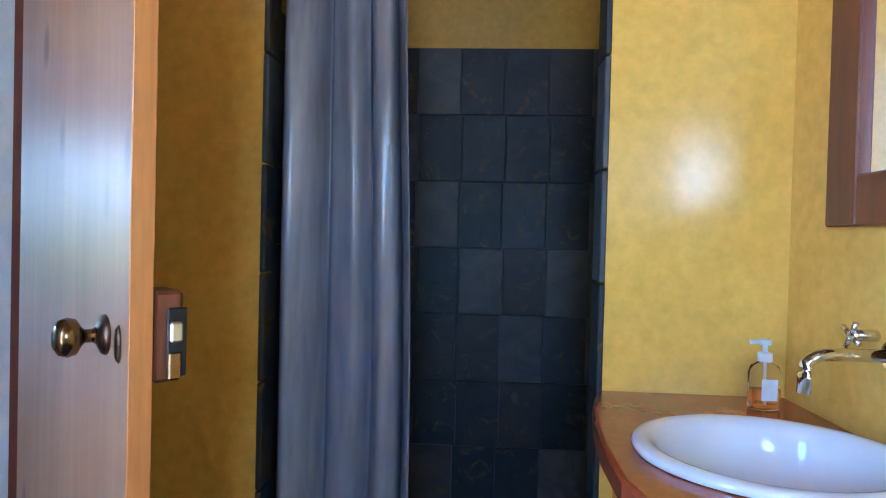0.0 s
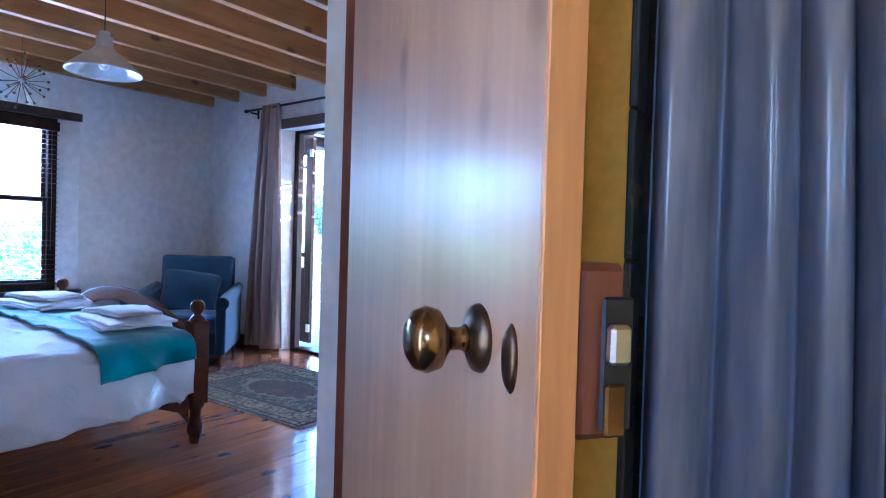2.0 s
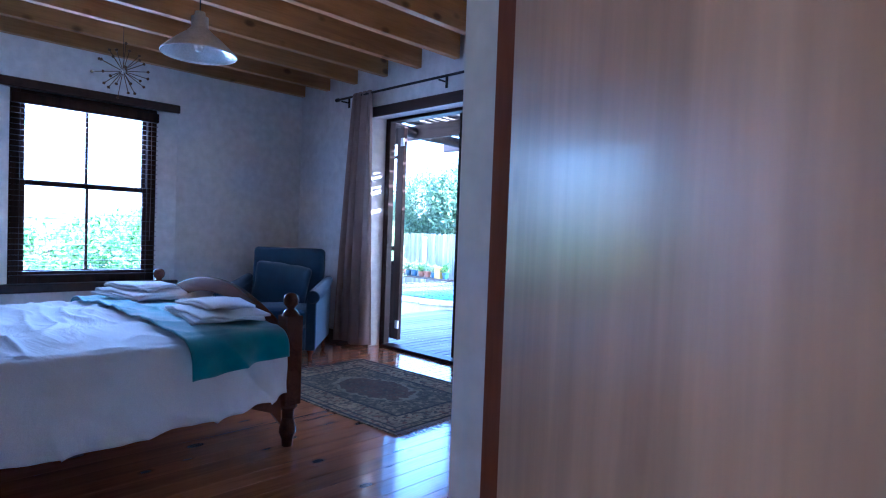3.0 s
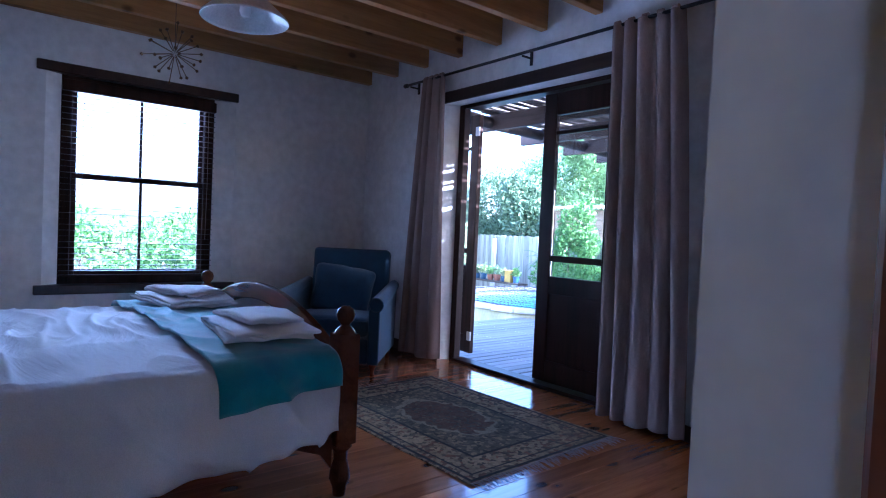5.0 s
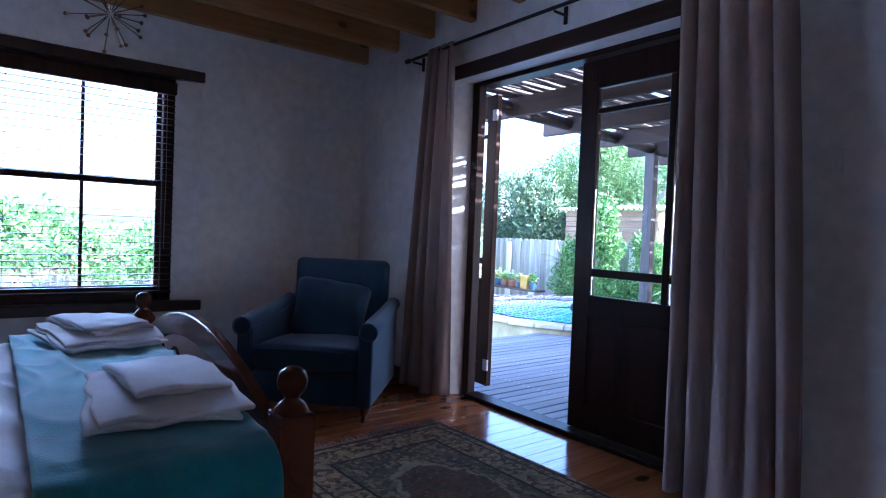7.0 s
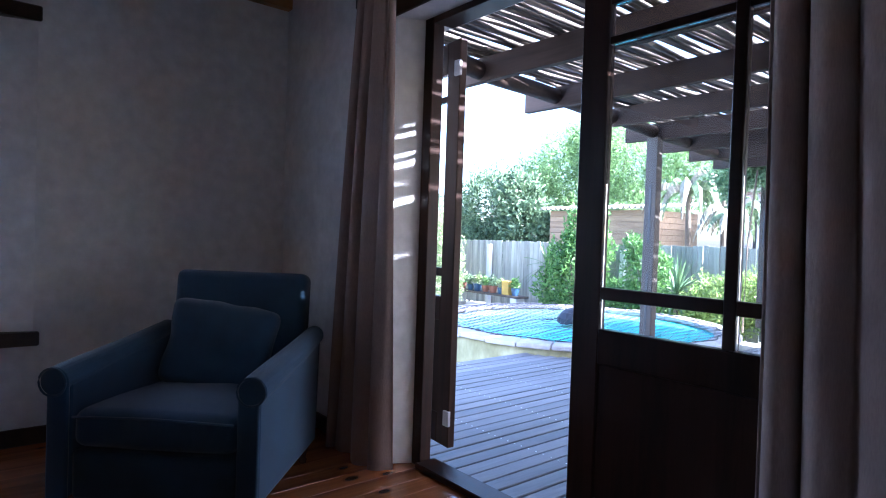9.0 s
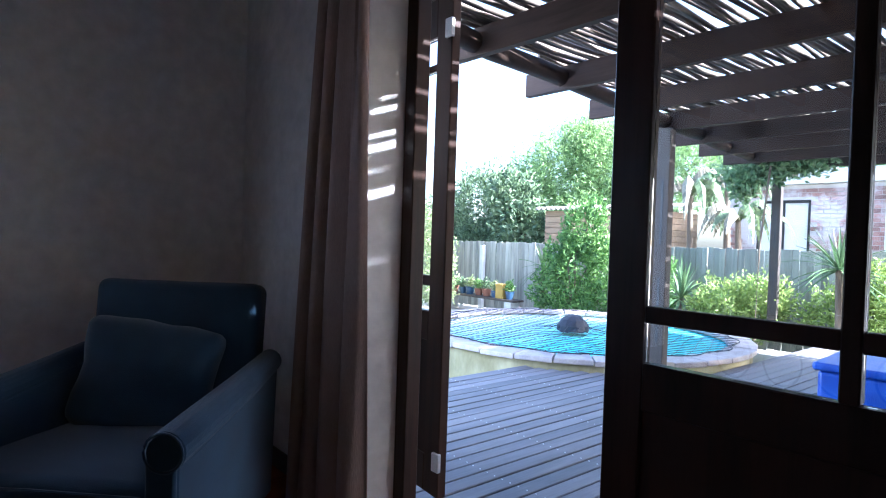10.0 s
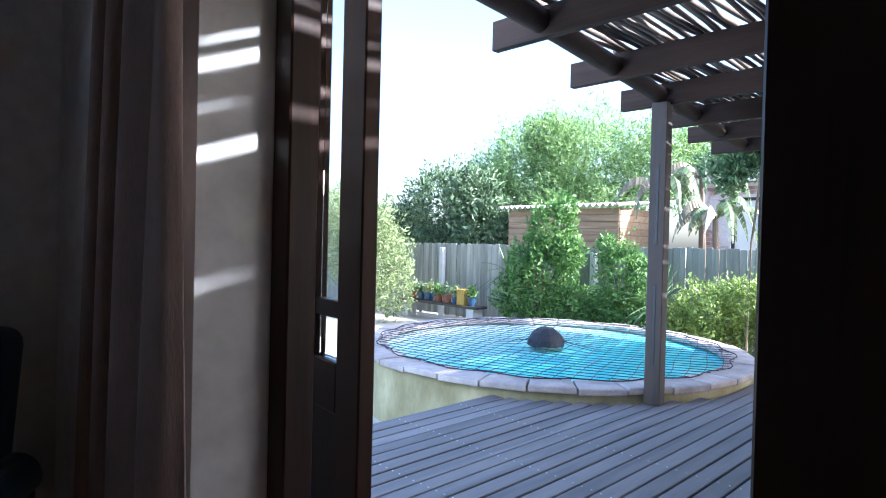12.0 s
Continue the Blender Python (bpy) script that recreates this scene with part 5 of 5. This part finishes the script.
def pergola():
    p = thing("pergola", PERG, "weathered timber pergola roofed with rough lath poles", "pergola")
    # own frame: y along the outer beam, x towards the house's east end; posts at x = 0
    for y in (0.0, 3.9):
        post = part("post", box(-0.06, 0.06, -0.06, 0.06, -0.06, 2.22, 0.006), M_POST, p)
        post.matrix_basis = pose(0, y, 0)
        for z0, z1 in ((0.25, 0.85), (1.15, 1.75)):
            part("slot", box(-0.012, 0.012, y - 0.0635, y - 0.0605, z0, z1, 0.001), M_BLACK, p)
    log = [(-0.02 + 0.008 * math.sin(k * 1.7), -3.6 + k * 0.5, 2.29 + 0.008 * math.sin(k * 2.3)) for k in range(18)]
    part("outer_beam", tube(log, 0.062, 12), M_RAFTER, p, smooth=True)
    part("house_beam", box(4.6, 4.7, -3.3, 5.0, 2.1, 2.25, 0.004), M_RAFTER, p)
    square = PERG.inverted()
    # The unseen eastern length is added to carry the roof that blocks the sun.
    raf = part("rafter", box(0, 9.4, -0.026, 0.026, 2.205, 2.368, 0.003), M_RAFTER, p)
    for k in range(8):
        y = 6.24 + 0.935 * k if k < 3 else 8.11 + 0.86 * (k - 2)
        m = square @ pose(-5.915 - (y - 8.95) * 0.123, y, 0, 0, 0, 1.0)
        if k == 0:
            raf.matrix_basis = m
        else:
            share("rafter", raf, m, p)
    rnd = random.Random(9)

    def pole(k, y0):
        pts, rad = [], []
        n = max(4, int((12.45 - y0) / 0.27))
        for i in range(n + 1):
            y = y0 + (12.45 - y0) * i / n
            pts.append((0.013 * math.sin(y * (2.1 + 0.5 * (k % 8)) + k) + rnd.uniform(-0.008, 0.008), y, 0.008 * math.sin(y * 3 + 2 * k) + rnd.uniform(-0.004, 0.004)))
            rad.append(rnd.uniform(0.0125, 0.0185))
        return part("lath_pole", tube(pts, 0.016, 6, radii=rad), M_LATH, p, smooth=True)

    variants = []
    x, i = -5.98, 0
    while x < 3.2:
        tilt = pose(0, 9, 0) @ pose(0, 0, 0, 0, 0, rnd.uniform(-0.28, 0.28)) @ pose(0, -9, 0)
        m = square @ pose(x, 0, 2.388 + rnd.uniform(-0.004, 0.012)) @ tilt
        # the poles along the edge stop at the slanting outer beam
        y0 = 8.95 - (x + 5.62) / 0.123 + rnd.uniform(-0.15, 0.15)
        if y0 > 5.5:
            pole(i, min(12.0, y0)).matrix_basis = m
        elif len(variants) < 8:
            variants.append(pole(i, 5.485))
            variants[-1].matrix_basis = m
        else:
            share("lath_pole", variants[rnd.randrange(8)], m, p)
        # loose where seen over the door; unseen poles farther east packed to block sun
        x += rnd.choice((0.031, 0.034, 0.037, 0.042, 0.050)) if x < -3.05 else rnd.uniform(0.011, 0.015)
        i += 1


pergola()
t = thing("pergola_creeper", pose(0, 0, 0), "green creeper hanging from the pergola beam", "creeper")
part("stem", tube([(-5.95, 12.0, -0.06), (-5.93, 12.0, 1.2), (-5.8, 11.9, 2.2)], 0.015, 6), M_BARK, t)
leaf_cloud("foliage", t, L_BLADE, [(-6.1, 12.2, 2.2, 0.6, 0.35, 0.26), (-5.55, 12.2, 2.25, 0.4, 0.35, 0.2), (-6.3, 12.3, 2.0, 0.2, 0.25, 0.3)], 2400, 0.045, 31, inner=0.2)

# ---- fence ----
def fence():
    f = thing("fence", pose(0, 14.0, 0), "weathered grey timber paling fence", "fence")
    pal = part("paling", box(0, 0.098, -0.010, 0.010, GZ - 0.02, 1.04, 0.003), M_PALING, f)
    pal.matrix_basis = pose(-19.0, 0, 0)
    n = 150
    rnd = random.Random(4)
    for i in range(1, n):
        share("paling", pal, pose(-19.0 + 0.103 * i, rnd.uniform(-0.006, 0.006), 0.008 * (i / 10) + rnd.uniform(-0.02, 0.015), 0, rnd.uniform(-0.4, 0.4), 0), f)
    for z in (-0.1, 0.75):
        part("rail", box(-19, -3.6, 0.012, 0.06, z, z + 0.07, 0.004), M_PALING, f)
    for x in (-17.1, -13.12, -9.2, -5.3):
        part("fence_post", box(x - 0.055, x + 0.055, -0.115, -0.012, GZ - 0.02, 1.0, 0.006), M_CONCRETE, f, "pale concrete fence post")


fence()


def fence_west():
    f = thing("fence", pose(-16.9, 0, 0), "weathered grey timber paling fence at the side", "fence")
    pal = part("paling", box(-0.010, 0.010, 0, 0.118, GZ - 0.02, 1.02, 0.003), M_PALING, f)
    pal.matrix_basis = pose(0, -6, 0)
    rnd = random.Random(6)
    for i in range(1, 155):
        share("paling", pal, pose(rnd.uniform(-0.006, 0.006), -6 + 0.124 * i, rnd.uniform(-0.02, 0.015)), f)
    for z in (-0.1, 0.75):
        part("rail", box(-0.06, -0.012, -6, 13, z, z + 0.07, 0.004), M_PALING, f)


fence_west()
structure("paving", box(-15.2, -6.7, -5.0, 7.0, GZ + 0.004, GZ + 0.06, 0.01), M_PAVING, "pale sunlit paving beside the house")


# ---- bench with pots ----
def potted(x, y, z, r, h, material, leaf, seed, label):
    t = thing("potted_plant", pose(x, y, z), label, "potted plant", "pots on the bench")
    part("pot", lathe([(0, 0), (r * 0.7, 0), (r, h * 0.9), (r * 1.08, h * 0.9), (r * 1.08, h), (r * 0.9, h), (r * 0.85, h * 0.85), (0, h * 0.85)], 16), material, t)
    leaf_cloud("leaves", t, leaf, [(0, 0, h + 0.10, r * 1.2, r * 1.2, 0.15)], 150, 0.045, seed, slim=0.3, inner=0.1)


b = thing("garden_bench", pose(-12.45, 13.35, 0), "low weathered plank bench along the fence", "bench")
part("seat_plank", box(-1.25, 1.1, -0.17, 0.17, -0.20, -0.155, 0.006), M_POST, b)
for x in (-1.1, 0.9):
    part("support", box(x - 0.1, x + 0.1, -0.14, 0.14, GZ, -0.2, 0.01), M_CONCRETE, b)
PLANTS = [(-13.45, 0.10, 0.16, M_TERRA), (-13.15, 0.09, 0.15, M_POT_BLUE), (-12.9, 0.11, 0.18, M_POT_BLUE), (-12.6, 0.10, 0.16, M_TERRA), (-12.35, 0.11, 0.17, M_TERRA), (-12.08, 0.09, 0.15, M_POT_BLUE), (-11.62, 0.10, 0.17, M_POT_BLUE)]
for k, (x, r, h, m) in enumerate(PLANTS):
    potted(x, 13.35, -0.155, r, h, m, (L_FRESH, L_DARK, L_PALE)[k % 3], 50 + k, "small leafy plant in a terracotta pot" if m is M_TERRA else "small leafy plant in a dark blue pot")
tin = thing("yellow_tin", pose(-11.85, 13.33, -0.155), "square yellow tin standing among the pots", "tin")
part("body", box(-0.11, 0.11, -0.09, 0.09, 0, 0.30, 0.008), M_POT_YELLOW, tin)
part("lid", box(-0.115, 0.115, -0.095, 0.095, 0.301, 0.32, 0.004), M_POT_YELLOW, tin)

# ---- blue covered tub on the deck ----
tub = thing("covered_tub", pose(-4.2, 8.72, -0.058, 0, 0, 3), "blue tarpaulin-covered tub on the deck", "tub")
part("side", box(0, 1.2, 0, 1.0, 0, 0.34, 0.03, 3), M_BLUE, tub)
part("cover", box(-0.03, 1.23, -0.03, 1.03, 0.342, 0.40, 0.02, 3), M_BLUE, tub, "lighter blue lid")


# ---- shed ----
def shed():
    s = thing("garden_shed", pose(-12.9, 16.0, 0), "small timber shed with corrugated roof behind the fence", "shed")
    W, D, H = 3.0, 2.2, 1.95
    n = 17
    bd = part("board", box(0, W, 0, 0.02, 0, (H - GZ) / n - 0.008, 0.003), M_SHED, s)
    bd.matrix_basis = pose(0, 0, GZ)
    for i in range(1, n):
        share("board", bd, pose(0, 0.0, GZ + i * (H - GZ) / n, 4, 0, 0), s)
    sb = part("side_board", box(0, 0.02, 0, D, 0, (H - GZ) / n - 0.008, 0.003), M_SHED, s)
    sb.matrix_basis = pose(W, 0.02, GZ)
    for i in range(1, n):
        share("side_board", sb, pose(W, 0.02, GZ + i * (H - GZ) / n), s)
    part("back", box(0, W, D, D + 0.03, GZ, H), M_SHED, s)
    part("side", box(-0.02, 0, 0, D, GZ, H), M_SHED, s)

    def f(u, v):
        x = -0.2 + (W + 0.4) * u
        y = -0.25 + (D + 0.5) * v
        return (x, y, H + 0.05 + 0.22 * v + 0.035 * math.sin(x * 2 * math.pi / 0.16))

    rf = part("roof_sheet", sheet(170, 2, f), M_ROOFSHEET, s)
    rf.modifiers.new("thick", "SOLIDIFY").thickness = 0.008


shed()


# ---- brick house beyond ----
def brick_house():
    h = thing("brick_house", pose(-8.6, 17.0, 0), "red brick outbuilding with pale fascia and a glazed door", "house")
    W = 9.0
    wx0, wx1, wz1 = 0.60, 1.62, 2.15
    wall = bmesh.new()
    box(0, wx0, 0.012, 0.25, GZ, 2.45, bm=wall)
    box(wx1, W, 0.012, 0.25, GZ, 2.45, bm=wall)
    box(wx0, wx1, 0.012, 0.25, wz1, 2.45, bm=wall)
    box(0, 0.25, 0.25, 4, GZ, 2.45, bm=wall)
    part("wall", wall, M_MORTAR, h)
    part("fascia", box(-0.15, W, -0.12, 0.4, 2.46, 2.66, 0.006), M_FASCIA, h)
    part("roof", box(-0.1, W, -0.05, 4, 2.67, 2.74), M_ROOFSHEET, h)
    part("downpipe", tube([(2.9, -0.06, GZ), (2.9, -0.06, 2.46)], 0.04, 10), M_FASCIA, h)
    fr = bmesh.new()
    box(wx0, wx0 + 0.06, 0.05, 0.12, GZ, wz1, bm=fr)
    box(wx1 - 0.06, wx1, 0.05, 0.12, GZ, wz1, bm=fr)
    box(wx0 + 0.06, wx1 - 0.06, 0.05, 0.12, wz1 - 0.06, wz1, bm=fr)
    win = part("window", fr, M_BLACK, h, "dark framed glazed door")
    part("pane", box(wx0 + 0.06, 1.09, 0.08, 0.09, GZ, wz1 - 0.06), M_FASCIA, win, "pale curtained glass")
    part("mullion", box(1.09, 1.13, 0.055, 0.115, GZ, wz1 - 0.06), M_BLACK, win)
    part("pane", box(1.13, wx1 - 0.06, 0.08, 0.09, GZ, wz1 - 0.06), M_FASCIA, win, "pale curtained glass")
    # Black sheet stands for the unlit room behind the glass.
    part("room_behind", box(wx0, wx1, 0.24, 0.25, GZ, wz1), M_BLACK, h)
    bw, bh = 0.232, 0.085
    brick = part("brick", box(0, bw - 0.012, 0, 0.012, 0, bh - 0.012, 0.002), M_BRICK, h)
    brick.matrix_basis = pose(0, 0, 0.85)
    rest = bmesh.new()
    made = 1
    for row in range(-4, 19):
        z = 0.85 + row * bh
        for col in range(38):
            x = col * bw - (bw / 2 if row % 2 else 0)
            if x < 0 or x + bw > W or (x + bw > wx0 and x < wx1 and z < wz1) or z + bh > 2.45 or (row == 0 and col == 0):
                continue
            if z > 0.85 and x < 5.5 and made < 300:
                share("brick", brick, pose(x, 0, z), h)
                made += 1
            else:
                box(x, x + bw - 0.012, 0, 0.012, z, z + bh - 0.012, bm=rest)
    if len(rest.faces):
        tagged(part("brickwork", rest, M_BRICK, h), kind="stuff")


brick_house()


# ---- planting ----
tree("feathery_tree", "large feathery light green tree behind the shed", "tree", (-14.0, 20.5, GZ), [(-15.9, 20.5, 3.5, 2.2, 1.8, 1.9), (-13.8, 20.8, 3.8, 2.2, 1.7, 1.8), (-17.5, 20.3, 2.8, 1.4, 1.4, 1.4), (-13.6, 20.0, 1.9, 2.4, 1.5, 1.4), (-11.2, 21.0, 3.5, 1.5, 1.4, 1.5), (-14.9, 20.3, 4.6, 1.0, 1.0, 0.9)], L_FEATHER, 60000, 0.085, 0.16, 1, slim=0.2, inner=0.3)
tree("broadleaf_tree", "dense dark green broadleaf tree", "tree", (-16.4, 17.2, GZ), [(-16.5, 17.2, 2.15, 1.5, 1.2, 1.4), (-15.1, 17.3, 1.4, 1.2, 1.0, 1.2), (-17.9, 17.0, 1.2, 1.1, 1.0, 1.2), (-16.0, 16.6, 0.6, 1.7, 0.9, 1.0)], L_DARK, 24000, 0.06, 0.12, 2)
tree("pale_shrub", "pale green flowering shrub by the fence", "shrub", (-13.7, 12.3, GZ), [(-13.7, 12.4, 0.9, 0.9, 0.7, 1.1), (-12.95, 12.3, 0.35, 0.6, 0.5, 0.85), (-14.5, 12.2, 1.2, 0.8, 0.7, 1.0), (-13.4, 12.0, 1.45, 0.55, 0.5, 0.6), (-15.2, 12.6, 1.6, 0.9, 0.7, 0.9)], L_PALE, 15000, 0.048, 0.05, 3, slim=0.3)
tree("fresh_shrub", "tall fresh green shrub in front of the fence", "shrub", (-9.75, 13.2, GZ), [(-9.75, 13.2, 0.5, 0.62, 0.5, 0.9), (-9.6, 13.2, 1.35, 0.48, 0.4, 0.6), (-10.35, 13.3, 0.15, 0.55, 0.4, 0.6), (-9.1, 13.1, 0.05, 0.6, 0.4, 0.5), (-9.25, 13.2, 1.0, 0.35, 0.3, 0.35), (-10.2, 13.2, 0.85, 0.32, 0.3, 0.4), (-9.3, 13.15, 1.75, 0.22, 0.2, 0.3), (-8.7, 13.2, -0.1, 0.4, 0.3, 0.4)], L_FRESH, 10500, 0.046, 0.045, 4)
tree("small_shrub", "small green shrub by the fence", "shrub", (-8.2, 13.1, GZ), [(-8.2, 13.1, 0.55, 0.42, 0.35, 0.75), (-8.0, 13.1, 0.0, 0.45, 0.35, 0.5), (-8.45, 13.1, 1.05, 0.2, 0.2, 0.3), (-7.85, 13.05, 0.75, 0.22, 0.2, 0.3)], L_FRESH, 4200, 0.042, 0.035, 5)
tree("lime_shrub", "bright lime green shrub by the pool", "shrub", (-6.75, 13.0, GZ), [(-6.75, 13.0, 0.15, 0.62, 0.5, 0.55), (-6.3, 13.1, 0.35, 0.45, 0.4, 0.45), (-7.1, 13.1, -0.1, 0.4, 0.4, 0.4)], L_LIME, 7000, 0.036, 0.03, 6)
tree("lime_shrub", "bright lime green shrub against the fence", "shrub", (-5.2, 13.4, GZ), [(-5.3, 13.4, 0.15, 0.6, 0.45, 0.55), (-4.7, 13.4, 0.3, 0.6, 0.4, 0.55), (-5.0, 13.4, 0.75, 0.25, 0.25, 0.3)], L_LIME, 6500, 0.036, 0.03, 7)
tree("far_hedge", "distant dark green hedge", "hedge", (-20.5, 15.5, GZ), [(-20.5, 15.6, 1.1, 1.6, 1.2, 1.5), (-18.6, 16.6, 1.0, 1.3, 1.0, 1.4), (-22.6, 14.6, 1.3, 1.7, 1.3, 1.6)], L_DARK, 6000, 0.1, 0.1, 8)
tree("broadleaf_tree", "dark green tree between fence and shed", "tree", (-13.9, 16.2, GZ), [(-13.9, 16.3, 1.2, 0.9, 0.7, 1.3), (-14.6, 16.4, 2.3, 0.8, 0.7, 0.9)], L_DARK, 5000, 0.085, 0.09, 12)
tree("green_tree", "green tree behind the brick house", "tree", (-10.5, 23.0, GZ), [(-10.0, 23.0, 4.0, 1.8, 1.4, 1.5), (-8.4, 23.0, 3.6, 1.6, 1.3, 1.3), (-7.0, 23.2, 3.0, 1.5, 1.2, 1.2)], L_FRESH, 6000, 0.11, 0.14, 9)
# seen through the bedroom window
tree("garden_tree", "leafy green tree seen past the side fence", "tree", (-15.0, 3.0, GZ), [(-15.2, 3.0, 0.75, 1.0, 1.2, 0.75), (-15.0, 4.6, 0.45, 0.8, 0.9, 0.6), (-15.3, 1.2, 0.9, 1.0, 1.2, 0.8), (-15.4, 6.2, 0.6, 1.0, 1.2, 0.7), (-15.2, -1.0, 1.0, 1.0, 1.4, 0.9), (-16.8, 8.0, 0.9, 1.2, 1.2, 0.8)], L_FRESH, 12000, 0.085, 0.12, 10)
tree("dark_shrub", "dark green shrub on the sunny paving", "shrub", (-13.2, 6.0, GZ), [(-13.2, 6.0, 0.55, 0.7, 0.6, 0.75), (-13.3, 6.7, 0.2, 0.6, 0.6, 0.6)], L_FRESH, 4500, 0.06, 0.04, 11)


def sword_plant(x, y, z0, stem, n, length, seed, label):
    """A stem topped by a rosette of arching sword leaves."""
    t = thing("yucca", pose(x, y, z0), label, "yucca")
    part("stem", tube([(0, 0, 0), (0.02, 0.01, stem * 0.5), (0, 0, stem)], 0.05, 8, radii=[0.06, 0.05, 0.045]), M_BARK, t)
    rnd = random.Random(seed)
    for k in range(n):
        a = k * 2.4 + rnd.uniform(-0.3, 0.3)
        e = radians(rnd.uniform(-25, 80))
        L = length * rnd.uniform(0.75, 1.1)
        d = Vector((math.cos(a) * math.cos(e), math.sin(a) * math.cos(e), math.sin(e)))
        s = Vector((-math.sin(a), math.cos(a), 0))
        b = bmesh.new()
        rows = []
        for i in range(5):
            u = i / 4
            c = Vector((0, 0, stem)) + d * L * u + Vector((0, 0, -0.35 * L * u * u * math.cos(e)))
            w = 0.028 * (1 - u) ** 0.6 * (0.5 + min(0.5, 3 * u)) + 0.001
            rows.append((b.verts.new(c - s * w), b.verts.new(c + Vector((0, 0, -0.008))), b.verts.new(c + s * w)))
        for r0, r1 in zip(rows, rows[1:]):
            b.faces.new((r0[0], r0[1], r1[1], r1[0]))
            b.faces.new((r0[1], r0[2], r1[2], r1[1]))
        part("leaf", b, L_BLADE, t)


sword_plant(-10.75, 13.4, GZ, 1.15, 34, 0.6, 1, "spiky yucca in front of the fence")
sword_plant(-7.45, 12.9, GZ, 0.85, 40, 0.75, 2, "spiky sword-leaved yucca beside the pool")
sword_plant(-5.25, 12.8, GZ, 1.45, 46, 0.75, 3, "large spiky yucca near the deck")


def banana(x, y, z0, h, seed):
    t = thing("banana_plant", pose(x, y, z0), "tall banana plant with torn drying leaves", "banana plant")
    rnd = random.Random(seed)
    part("stem", tube([(0, 0, 0), (0.05, 0, h * 0.5), (0.0, 0, h)], 0.1, 10, radii=[0.10, 0.07, 0.045]), M_BARK, t)
    for k in range(12):
        a = k * 2.4 + rnd.uniform(-0.4, 0.4)
        L = rnd.uniform(0.8, 1.3)
        up = rnd.uniform(0.9, 2.4)
        d = Vector((math.cos(a), math.sin(a), 0))
        s = Vector((-math.sin(a), math.cos(a), 0))
        b = bmesh.new()
        n = 16
        dry = k % 3 == 1
        for i in range(n):
            u0, u1 = i / n, (i + 0.86) / n
            for sg in (-1, 1):
                q = []
                for u, w0 in ((u0, 0), (u1, 0), (u1, 1), (u0, 1)):
                    c = Vector((0, 0, h)) + d * L * u * (1 - 0.25 * u) + Vector((0, 0, up * L * (0.9 * u - 1.15 * u * u)))
                    w = 0.10 * math.sin(math.pi * min(1, u * 0.9 + 0.08)) * w0
                    hang = -1.0 * w * (1 + (0.6 if dry else 0.0) + rnd.uniform(-0.2, 0.2))
                    q.append(b.verts.new(c + s * sg * w + Vector((0, 0, hang))))
                b.faces.new(q)
        part("leaf", b, L_DRY if dry else L_BANANA, t)


banana(-8.6, 15.3, GZ, 2.7, 1)
banana(-7.6, 15.2, GZ, 2.2, 2)
banana(-8.1, 15.8, GZ, 3.0, 5)


# ---- slate tiles of the shower, floor planks ----
def slate():
    TH, TW = 0.306, 0.2
    ZT = 2.126
    wall_b = bpy.data.objects["wall_shower_back"]
    variants = []
    for k in range(4):
        bm = box(0, TW - 0.004, -0.010, 0.0, 0, TH - 0.004, 0.0015)
        bmesh.ops.subdivide_edges(bm, edges=[e for e in bm.edges if e.calc_length() > 0.1], cuts=2, use_grid_fill=True)
        for v in bm.verts:
            if v.co.y < -0.006:
                v.co.y += 0.0016 * noise.noise(Vector((v.co.x * 20 + 9 * k, v.co.z * 20, k)))
        variants.append(bm)
    meshes = []
    for bm in variants:
        me = bpy.data.meshes.new("tile")
        bm.to_mesh(me)
        bm.free()
        me.materials.append(M_SLATE)
        meshes.append(me)
    n = 0

    def place(parent, m):
        nonlocal n
        o = new("tile", meshes[n % 4])
        o.parent = parent
        o.matrix_basis = m
        n += 1

    grout = part("grout", box(-0.82, 0.562, VB + 0.004, VB + 0.0115, 0, ZT), M_GROUT, wall_b)
    for row in range(7):
        z = ZT - (row + 1) * TH
        for col in range(-4, 3):
            place(wall_b, pose(-0.093 + col * TW + (0.012 if row % 2 else 0), VB + 0.004, z))
    # right and left inner faces of the shower
    wr = bpy.data.objects["wall_shower_right"]
    for row in range(7):
        for col in range(6):
            place(wr, pose(0.562, VF + 0.10 + (col + 1) * TW - 0.01, ZT - (row + 1) * TH, 0, 0, -90))
    wl = bpy.data.objects["wall_shower_left"]
    for row in range(7):
        for col in range(6):
            place(wl, pose(-0.80, VF + 0.095 + col * TW, ZT - (row + 1) * TH, 0, 0, 90))
    # reveals of the opening, faced with slate
    wf = bpy.data.objects["wall_shower_front"]
    for row in range(9):
        z = row * TH * 0.97 - 0.05
        a = part("edge_tile", box(OPL - 0.001, OPL + 0.014, VF - 0.004, VF + 0.092, z + 0.003, z + 0.294, 0.003), M_SLATE, wf)
        c = part("edge_tile", box(OPR, OPR + 0.015, VF - 0.004 - 0.002 * (row % 2), VF + 0.092, z + 0.003, z + 0.294, 0.003), M_SLATE, wf)


slate()


def floor_planks():
    f = tagged(new("floor"), "polished orange-brown pine plank floor", kind="structure")
    w = 0.115
    pl = part("plank", box(0, w - 0.0015, YS, 5.372, -0.022, 0.0, 0.0012), M_FLOOR, f)
    pl.matrix_basis = pose(XW, 0, 0)
    n = int((XE + 0.1 - XW) / w)
    for i in range(1, n + 1):
        share("plank", pl, pose(XW + i * w, 0, 0), f)


floor_planks()
